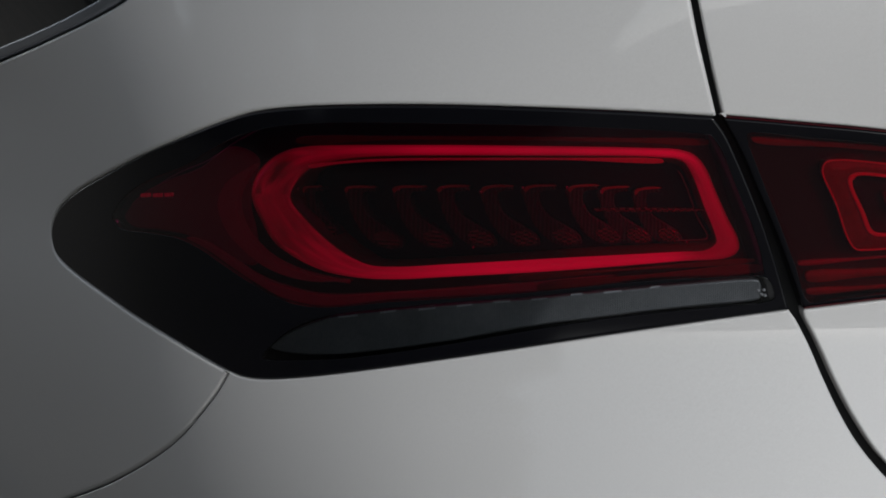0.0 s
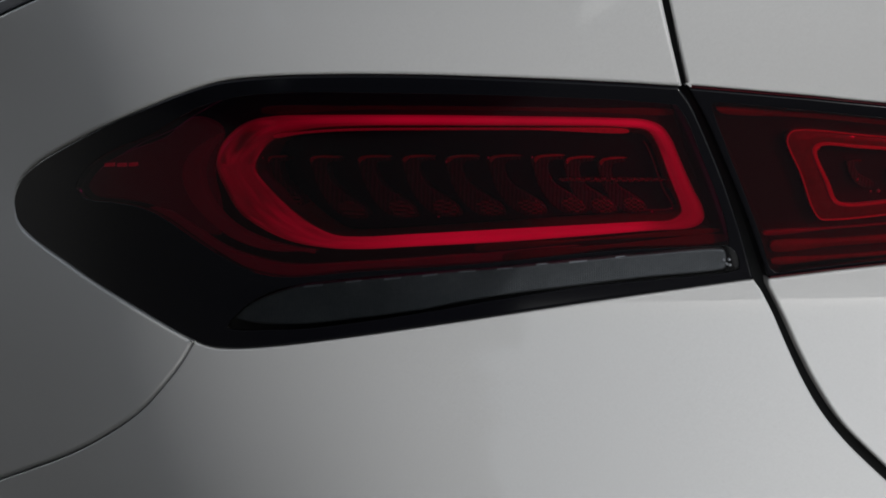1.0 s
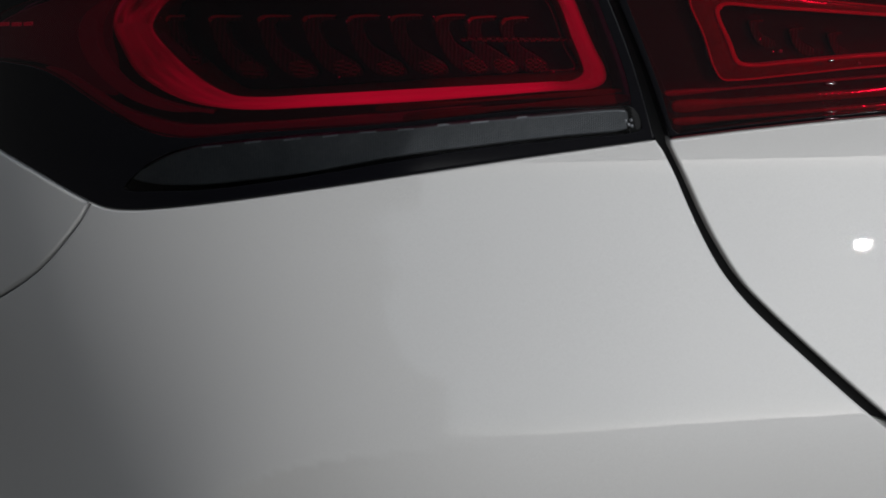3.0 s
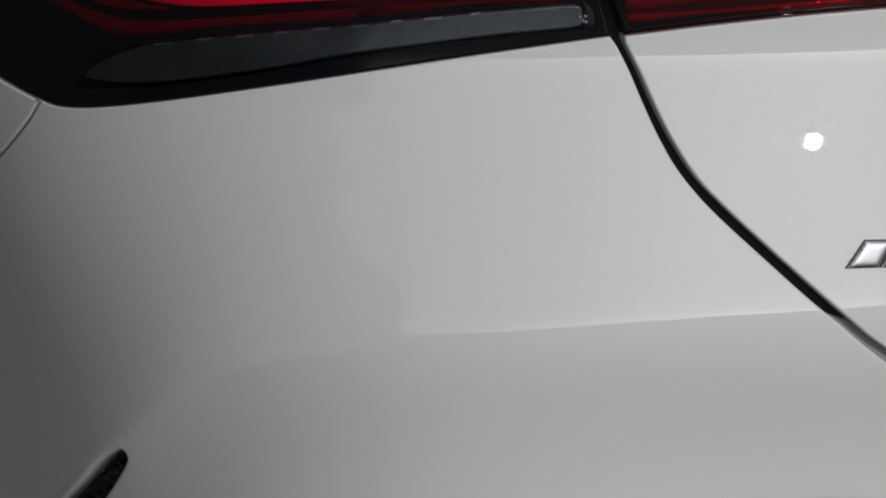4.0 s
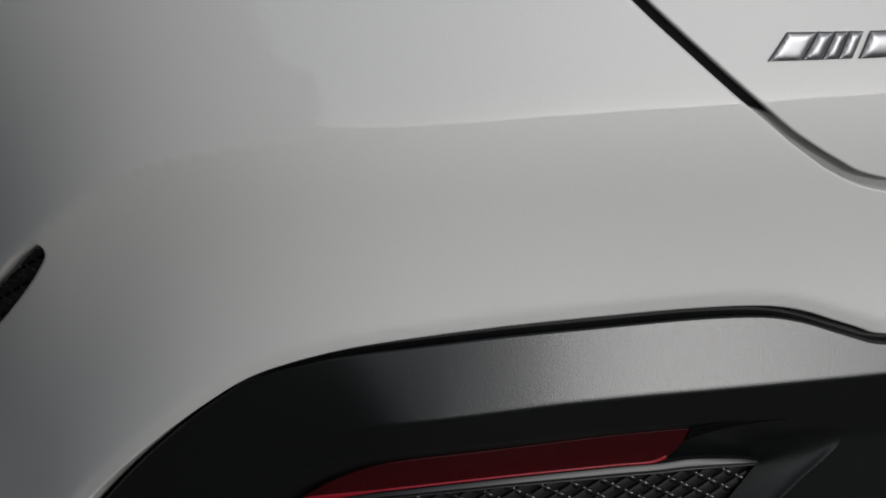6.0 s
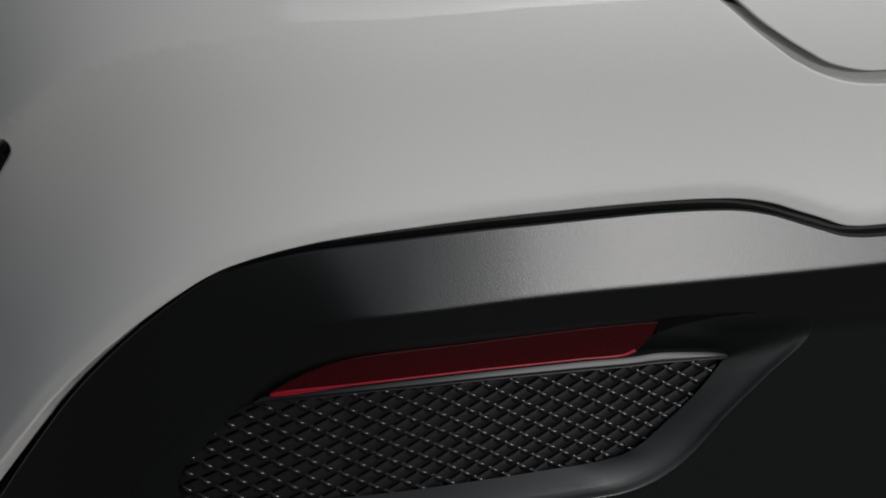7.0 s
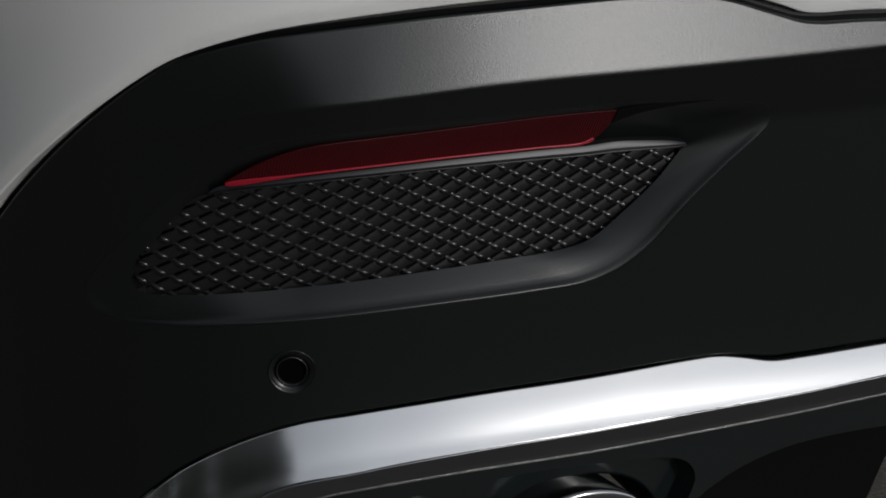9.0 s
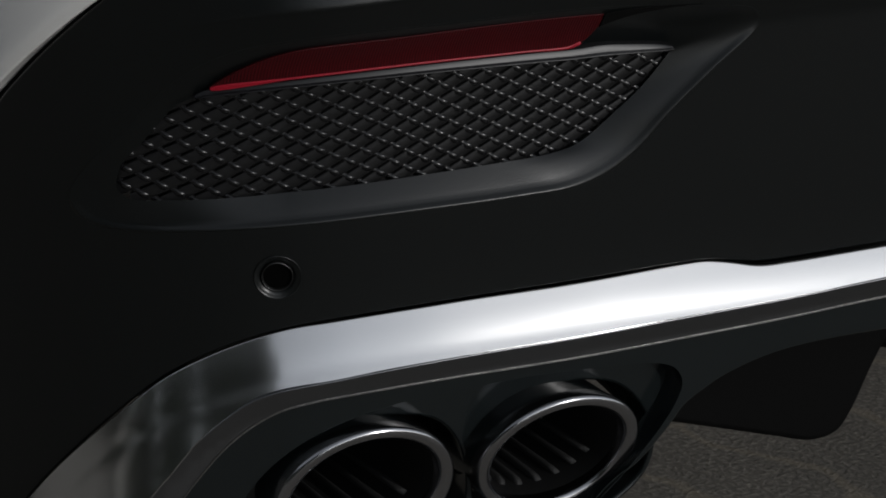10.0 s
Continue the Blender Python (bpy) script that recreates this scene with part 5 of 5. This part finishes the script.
sensor_hole = np.array([(SENSOR_AT[0][0] + 0.0157 * math.cos(a), SENSOR_AT[0][1] + 0.0157 * math.sin(a)) for a in np.arange(48) * math.pi / 24])
clad = panel("bumper_cladding", clad_edge, CLAD, car, "grained black plastic lower bumper", holes=[rim, sensor_hole], lines=edge_lines, layer="clad", edge=0.002, thick=0.012, step=0.006)
under = joined(split_top + (0, 0.007), (split_low - (0, 0.010))[::-1])
panel("split_seal", under, SEAL, car, "", layer="clad", depth=0.013, thick=0.004)
N = 220
ra, ma = evenly(rim, N, VENT_RIM[0]), evenly(mesh_edge, N, VENT_MESH[0])
vent_depth = lambda s: 0.014 * (0.25 + 0.75 * np.clip((s + 0.2) / 0.1, 0, 1))
low_side = np.clip(-outward(ra)[:, 1] * 1.5, 0, 1)
rings = []
for f, lift in ((-0.09, -0.0005), (-0.05, 0.0001), (-0.02, 0.0008), (0.0, 0.0011), (0.03, 0.0013), (0.06, 0.0012), (0.1, 0.0009), (0.15, 0.0004), (0.2, 0.0), (0.35, 0.0), (0.5, 0.0), (0.7, 0.0), (0.85, 0.0), (1.0, 0.0)):
    q = ra * (1 - f) + ma * f
    rings.append(surf(q[:, 0], q[:, 1], "clad", vent_depth(q[:, 0]) * max(f, 0.0) ** 1.12 - lift * low_side + (0.0008 if f < 0 else 0.0002) * (1 - low_side)))
loft("vent_surround", rings, CLAD, clad, "recessed black vent surround")
panel("vent_back", grown(mesh_edge, 0.004), SEAL, clad, "", layer="clad", depth=0.021, thick=0.003)
lamp_part("reflector", REFLECTOR, REFLEX, clad, "long red reflex reflector", 0.0008, layer="clad", edge=0.0006, thick=0.014, step=0.004)
# brighter red strip painted as the highlight on the reflector's lower edge
lamp_part("reflector_edge", REFLECTOR_EDGE, RED_HIGHLIGHT, clad, "lower edge of the reflector with its highlight painted in", 0.0, layer="clad", edge=0.0008, thick=0.006, step=0.004)
# dark sliver laid on the cladding as the shade under its overhang
lamp_part("reflector_gap", REFLECTOR_SHADE, SHADOW_PLASTIC, clad, "", -0.0004, layer="clad", edge=0.0003, thick=0.003, step=0.004)
up, down = evenly_open(smooth_line(BLADE_UP), 120), evenly_open(smooth_line(BLADE_DOWN), 120)
rings = [surf(*(up * (1 - f) + down * f).T, "clad", d) for f, d in ((-0.05, 0.012), (0.0, 0.0036), (0.03, 0.0032), (0.6, 0.0031), (0.68, 0.0026), (0.8, 0.0012), (0.88, 0.0008), (0.94, 0.0010), (0.98, 0.0018), (1.0, 0.0030), (1.0, 0.016))]
loft("vent_blade", rings, BLADE, clad, "satin black blade over the vent", closed=False)



# ---- woven grille bars ----
E_STEP, B_STEP = np.array(LATTICE[1]) - LATTICE[0], np.array(LATTICE[2]) - LATTICE[0]


def widened(q):
    """Lattice to shell: left of s = -0.03 the cells grow and lean a little."""
    p, v = np.clip(-0.03 - q[:, 0], 0, 0.24), q[:, 1] - 0.54
    return q + np.stack([p * (-0.011 - 0.923 * p + 1.042 * v), p * (-0.071 + 0.16 * p + 0.359 * v)], -1)


def grille(edge, origin, layer, depth, parent, reach=60, wider=False):
    """Wide flat bars one way, narrow ridged bars over them the other way, running in behind the edge."""
    o = np.array(origin)
    edge = grown(edge, 0.003)
    narrow = ((-0.0022, 0.0030), (-0.0019, 0.0006), (-0.0008, 0.0), (0.0006, 0.0001), (0.0018, 0.0009), (0.0022, 0.0030))
    wide = ((-0.0043, 0.0030), (-0.0041, 0.0006), (-0.0036, 0.0001), (0.0030, 0.0006), (0.0039, 0.0010), (0.0043, 0.0030))
    for kind, (go, hop, form) in enumerate(((E_STEP, B_STEP, narrow), (B_STEP, E_STEP, wide))):
        for j in range(-reach, reach):
            t = np.arange(-reach, reach, 1 / 8)
            q = o + j * hop + t[:, None] * go
            q = widened(q) if wider else q
            idx = np.flatnonzero(inside(edge, q))
            if len(idx) < 4:
                continue
            for run in np.split(idx, np.flatnonzero(np.diff(idx) > 1) + 1):
                if len(run) < 4:
                    continue
                w, ph = q[run], t[run]
                run_dir = np.gradient(w, axis=0)
                nrm = np.stack([-run_dir[:, 1], run_dir[:, 0]], -1) / np.linalg.norm(run_dir, axis=1)[:, None]
                turn = (ph + 0.5) % 1.0 - 0.5
                wave = 0.0005 - 0.0018 * np.clip(np.where(turn < 0, turn / 0.5, turn / 0.2) ** 2, 0, 1) if kind == 0 else np.zeros(len(ph))
                rings = []
                for side, drop in form:
                    v = w + nrm * side
                    rings.append(surf(v[:, 0], v[:, 1], layer, depth(w[:, 0]) + drop - wave + 0.0006 * kind))
                loft("grille_bar", rings, GRILLE if kind else GRILLE_RIDGE, parent, closed=False)


grille(mesh_edge, LATTICE[0], "clad", lambda s: vent_depth(s) + 0.0022, clad, wider=True)
vent = panel("side_vent", grown(side_vent, 0.003), SEAL, car, "black mesh side vent in the bumper corner", depth=0.022, thick=0.003)
grille(ccw(side_vent), SIDE_VENT[1], "paint", lambda s: 0.010, vent)


def sensor(s, z):
    a = np.arange(48) * math.pi / 24
    ring = lambda r, d: surf(s + r * np.cos(a), z + r * np.sin(a), "clad", d)
    body = loft("parking_sensor", [ring(0.0158, 0.0016), ring(0.0156, -0.0004), ring(0.0151, -0.0008), ring(0.0146, 0.0002), ring(0.0140, 0.0004), ring(0.0116, 0.0009), ring(0.0106, 0.0030), ring(0.0103, 0.0036)], CLAD, clad, "round black parking sensor")
    loft("sensor_ring", [ring(0.0104, 0.0034), ring(0.0103, 0.0008), ring(0.0100, 0.0), ring(0.0096, 0.0006), ring(0.0093, 0.0034)], SENSOR_RING, body)
    loft("sensor_disc", [ring(0.0094, 0.0030), ring(0.00001, 0.0030)], SENSOR, body)


sensor(*SENSOR_AT[0])
chrome = panel("chrome_trim", joined(chrome_up, chrome_low), CHROME, car, "satin chrome trim above the tail pipes", layer="chrome", edge=0.0008, thick=0.006, step=0.0035)
panel("trim_lip", joined(smooth_line(LIP_L), lip_low[::-1]), LIP, car, "dark satin lip under the chrome", layer="lip", depth=0.0, edge=0.0008, thick=0.02, step=0.005)
seam = joined(lip_low + (0, 0.0002), (lip_low - (0, 0.0009))[::-1])
panel("trim_seam", seam, SEAM, car, "thin pale seam under the trim lip", layer="lip", depth=-0.0006, edge=0.0002, thick=0.004, step=0.004)
arch = ccw(smooth_line(TIP_ARCH, True))
valance = panel("valance", smooth_line(VALANCE, True), GLOSS_BLACK, car, "gloss black valance round the tail pipes", holes=[arch], layer="lip", depth=0.003, edge=0.003, thick=0.03)
rings = []
for k in range(6):
    q = grown(evenly(arch, 160), 0.0005 - 0.004 * (k / 5) ** 2)
    rings.append(surf(q[:, 0], q[:, 1], "lip", 0.006 + 0.016 * k / 5))
loft("arch_wall", rings, GLOSS_BLACK, valance)
panel("arch_back", grown(arch, -0.0032), GLOSS_BLACK, valance, "", holes=[smooth_line(PIPE_HOLE_R, True), smooth_line(PIPE_HOLE_L, True)], hole_edge=0.003, layer="lip", depth=0.021, thick=0.03)
panel("arch_backing", grown(arch, 0.004), SHADOW_PLASTIC, valance, "", holes=[grown(smooth_line(q, True), -0.006)[::-1] for q in (PIPE_HOLE_R, PIPE_HOLE_L)], layer="lip", depth=0.06, thick=0.004)
panel("diffuser", smooth_line(DIFFUSER, True), SHADOW_PLASTIC, car, "black diffuser channel", layer="lip", depth=0.05, edge=0.006, thick=0.12)
panel("silencer", smooth_line(SILENCER, True), SHADOW_PLASTIC, car, "", layer="lip", depth=0.2, edge=0.01, thick=0.2)


# ---- tail pipes ----
def tail_pipe(cx, y, cz, r, a, tilt, yaw):
    pipe = new("tail_pipe")
    pipe.parent = car
    tagged(pipe, "polished steel twin tail pipe tip")
    n = 72
    ph = np.arange(n) * 2 * math.pi / n

    def ring(radius, back, cut=1.0):
        return np.stack([cx + radius * a * np.cos(ph), y + back + cut * r * (yaw * a * np.cos(ph) - np.sin(ph) * math.sin(tilt)), cz + radius * np.sin(ph) * math.cos(tilt)], -1)

    t = 0.0095
    rims = [ring(r - d, back) for d, back in ((0.0, 0.012), (0.0, 0.004), (0.0004, 0.0015), (0.0016, 0.0002), (0.003, 0.0), (0.0065, 0.0006), (0.0082, 0.002), (0.0093, 0.005), (t, 0.012))]
    loft("rolled_rim", rims, STEEL, pipe)
    loft("sleeve", [ring(r - 0.0008, 0.011), ring(r - 0.001, 0.03, 0.9), ring(r - 0.002, 0.10, 0.5), ring(r - 0.004, 0.2, 0.0)], GLOSS_BLACK, pipe)
    loft("inner_pipe", [ring(r - t, 0.011)] + [ring(r - t - 0.001 - 0.0003 * k, 0.02 + 0.008 * k, 1 - k / 40) for k in range(40)], SOOT, pipe)
    # raised ribs along the floor of the pipe
    for k in range(7):
        q = radians(-128 + 17 * k)
        rib = []
        for back, high in ((0.026, 0.0), (0.028, 0.0032), (0.034, 0.0042), (0.12, 0.0042), (0.124, 0.0)):
            near, cut = r - t - 0.001 - 0.0003 * (back - 0.02) / 0.008, 1 - (back - 0.02) / 0.32
            edge = []
            for w, up in ((-0.055, -0.002), (-0.045, high * 0.8), (-0.02, high), (0.02, high), (0.045, high * 0.8), (0.055, -0.002)):
                rr, g = near - up, q + w
                edge.append((cx + rr * a * math.cos(g), y + back + cut * r * (yaw * a * math.cos(g) - math.sin(g) * math.sin(tilt)), cz + rr * math.sin(g) * math.cos(tilt)))
            rib.append(edge)
        loft("inner_rib", np.array(rib), RIB, pipe, closed=False)
    # black disc closes the pipe, standing in for the darkness deep inside
    loft("baffle", [ring(r - t, 0.30, 0.0), ring(0.001, 0.30, 0.0)], SHADOW_PLASTIC, pipe)
    return pipe


for spec in PIPES:
    tail_pipe(*spec)

# ---- hidden core that closes the car ----
core = []
sv = np.arange(-0.9, 0.44, 0.03)
for z, d in ((0.44, 0.32), (0.46, 0.22), (0.6, 0.12), (0.9, 0.10), (1.1, 0.07), (1.25, 0.10)):
    p = surf(sv, np.full(len(sv), max(z, 0.7)), "paint", d)
    p[:, 2] = z
    p = np.vstack([p, [(1.5, p[-1, 1], z), (1.5, 0.95, z)]])
    core.append(p)
loft("inner_body", core, SEAL, car, "dark inner body shell")
made("underbody", core[0], [list(range(len(core[0])))], SEAL, car)
made("inner_roof", core[-1], [list(range(len(core[-1])))[::-1]], SEAL, car)


# ---- unseen trees beyond the flank, added to darken what chrome and paint reflect ----
def reflected_tree(x, y, tall, seed):
    rnd = random.Random(seed)
    tree = tagged(new("tree"), "unseen broad-leaved tree added to darken the car's reflections", "tree", "trees beside the asphalt")
    n = 10
    rings = []
    for k in range(9):
        f = k / 8
        r = 0.22 * (1 - f) + 0.05
        rings.append([(math.cos(a * 2 * math.pi / n) * r + 0.15 * math.sin(3 * f), math.sin(a * 2 * math.pi / n) * r + 0.1 * math.sin(2 * f), f * tall * 0.75) for a in range(n)])
    loft("trunk", rings, BARK, tree)
    clumps = []
    for _ in range(72):
        up = rnd.random() ** 1.5
        clumps.append((rnd.gauss(0, tall * 0.16), rnd.gauss(0, tall * 0.16), tall * (0.14 + 1.0 * up), tall * rnd.uniform(0.09, 0.15) * (1 - 0.45 * up)))
    for cx, cy, cz, _ in clumps[:8]:
        limb = []
        for k in range(5):
            f = k / 4
            c = Vector((cx * f, cy * f, tall * 0.35 * (1 - f) + cz * f))
            limb.append([(c.x + math.cos(a * math.pi / 3) * 0.06 * (1.2 - f), c.y + math.sin(a * math.pi / 3) * 0.06 * (1.2 - f), c.z) for a in range(6)])
        loft("limb", limb, BARK, tree)
    verts, faces = [], []
    for cx, cy, cz, r in clumps:
        for _ in range(90):
            d = Vector((rnd.gauss(0, 1), rnd.gauss(0, 1), rnd.gauss(0, 0.8))).normalized() * r * rnd.uniform(0.6, 1.15)
            c = Vector((cx, cy, cz)) + d
            u = Vector((rnd.gauss(0, 1), rnd.gauss(0, 1), rnd.gauss(0, 1))).normalized() * 0.24
            w = u.cross(Vector((rnd.gauss(0, 1), rnd.gauss(0, 1), rnd.gauss(0, 1)))).normalized() * 0.16
            k = len(verts)
            verts += [c - u, c + w, c + u, c - w]
            faces.append((k, k + 1, k + 2, k + 3))
    tagged(made("crown", verts, faces, LEAF, tree), kind="stuff")
    tree.matrix_world = pose(x, y, 0, 0, 0, rnd.uniform(0, 360))
    return tree


# places and heights set by how dark the reflections should be
for i, (x, y, tall) in enumerate(((-8.2, -10.6, 3.4), (-9.8, -8.6, 5.6), (-11.2, -6.6, 7.4), (-12.3, -4.6, 7.6), (-13, -2.6, 6.5), (-14, 1.0, 6.0), (-14.5, 4.8, 5.5), (-14.5, 8.6, 5.5), (-14.0, 12.0, 5.5), (-12.5, 15.0, 6.0), (-10.5, 18.0, 6.5), (-8.0, 20.5, 6.5))):
    reflected_tree(x, y, 0.92 * tall, i)


# ---- wheels ----
def wheel(x, y, face):
    hub = new("road_wheel")
    hub.parent = car
    tagged(hub, "black road tyre on an alloy rim")
    a = np.arange(48) * math.pi / 24
    ring = lambda r, w: np.stack([np.full(48, x + w), y + r * np.cos(a), 0.375 + r * np.sin(a)], -1)
    loft("tyre", [ring(0.27, -0.12), ring(0.33, -0.135), ring(0.365, -0.115), ring(0.375, -0.08), ring(0.375, 0.08), ring(0.365, 0.115), ring(0.33, 0.135), ring(0.27, 0.12)], RUBBER, hub)
    loft("rim", [ring(0.272, 0.125 * face), ring(0.25, 0.11 * face), ring(0.22, 0.07 * face), ring(0.07, 0.09 * face), ring(0.01, 0.095 * face)], TRIM, hub)


MIDDLE = 0.62
for y in (0.72, 3.65):
    wheel(-0.185, y, -1)
    wheel(2 * MIDDLE + 0.185, y, 1)

# ---- middle of the tail, and its other half ----
def block(s0, s1, z0, z1):
    return joined(straight((s0, z0), (s1, z0), 0.02), straight((s1, z0), (s1, z1), 0.02), straight((s1, z1), (s0, z1), 0.02), straight((s0, z1), (s0, z0), 0.02))


panel("tailgate_middle", block(0.362, 0.6285, 0.757, 1.288), PAINT, car, depth=0.004, thick=0.02, step=0.03)
panel("bumper_middle", block(0.490, 0.6285, 0.660, 0.750), PAINT, car, depth=0.004, thick=0.02, step=0.03)
panel("cladding_middle", block(0.500, 0.6285, 0.436, 0.672), CLAD, car, layer="clad", depth=0.003, thick=0.02, step=0.03)
panel("chrome_middle", block(0.498, 0.6285, 0.414, 0.4375), CHROME, car, layer="chrome", depth=0.001, thick=0.02, step=0.01)
panel("diffuser_middle", block(0.37, 0.6285, 0.362, 0.412), SHADOW_PLASTIC, car, layer="lip", depth=0.03, thick=0.04, step=0.03)
mirrored = Matrix.Translation((2 * MIDDLE, 0, 0)) @ Matrix.Diagonal((-1, 1, 1, 1))
for ob in list(car.children):
    if ob.name.split(".")[0] not in ("emblem", "road_wheel", "inner_body", "underbody", "inner_roof"):
        copy_thing(ob, mirrored)

# ---- plain body ahead of the tail: half width, roof height, by distance along the car ----
ALONG = [(0.06, 0.55, 1.26), (0.35, 0.84, 1.36), (0.6, 0.905, 1.45), (0.85, 0.962, 1.54), (1.2, 0.965, 1.62), (1.7, 0.965, 1.69), (2.3, 0.965, 1.69), (2.8, 0.96, 1.60), (3.2, 0.955, 1.38), (3.5, 0.95, 1.16), (4.0, 0.93, 1.10), (4.35, 0.88, 1.03), (4.6, 0.76, 0.92), (4.68, 0.66, 0.80)]


def body_ring(y):
    w, top = (float(np.interp(y, [q[0] for q in ALONG], [q[k] for q in ALONG])) for k in (1, 2))
    low = 0.33
    for hub in (0.72, 3.65):
        if abs(y - hub) < 0.43:
            low = max(low, 0.375 + math.sqrt(0.43 ** 2 - (y - hub) ** 2))
    belt = min(1.06, top - 0.04)
    rise = top - belt
    side = [(0.0, low), (0.8 * w, low), (0.965 * w, low + 0.02), (0.99 * w, max(low + 0.04, 0.55)), (w, max(low + 0.06, 0.85)), (0.985 * w, belt - 0.01), (0.95 * w, belt + 0.01), (0.82 * w, belt + 0.6 * rise), (0.72 * w, belt + 0.86 * rise), (0.58 * w, belt + 0.97 * rise), (0.3 * w, top + 0.005), (0.0, top + 0.012)]
    return np.array([(MIDDLE - x, y, z) for x, z in side] + [(MIDDLE + x, y, z) for x, z in side[-2:0:-1]])


stations = sorted(set(np.round(np.concatenate([np.arange(0.06, 4.69, 0.06), [0.29, 0.291, 1.149, 1.15, 3.22, 3.221, 4.079, 4.08, 4.68]]), 3)))
loft("body_shell", [body_ring(y) for y in stations], PAINT, car, "plain pearl white body ahead of the tail")
made("nose", body_ring(4.68), [list(range(22))], SHADOW_PLASTIC, car)


def shell_glass(name, first, last, y0, y1):
    """Dark glass lying on the shell between two of its lines."""
    rings = []
    for y in np.linspace(y0, y1, 16):
        q = body_ring(y)
        c = q.mean(0)
        p = q[first:last + 1]
        rings.append(p + (p - c) * np.array((1, 0, 1)) * 0.012)
    loft(name, rings, GLASS_DARK, car, "dark tinted glass", closed=False)


shell_glass("side_glass", 6, 8, 0.95, 2.85)
shell_glass("side_glass", 14, 16, 0.95, 2.85)
shell_glass("rear_window", 9, 13, 0.15, 1.15)
shell_glass("windscreen", 9, 13, 2.75, 3.42)
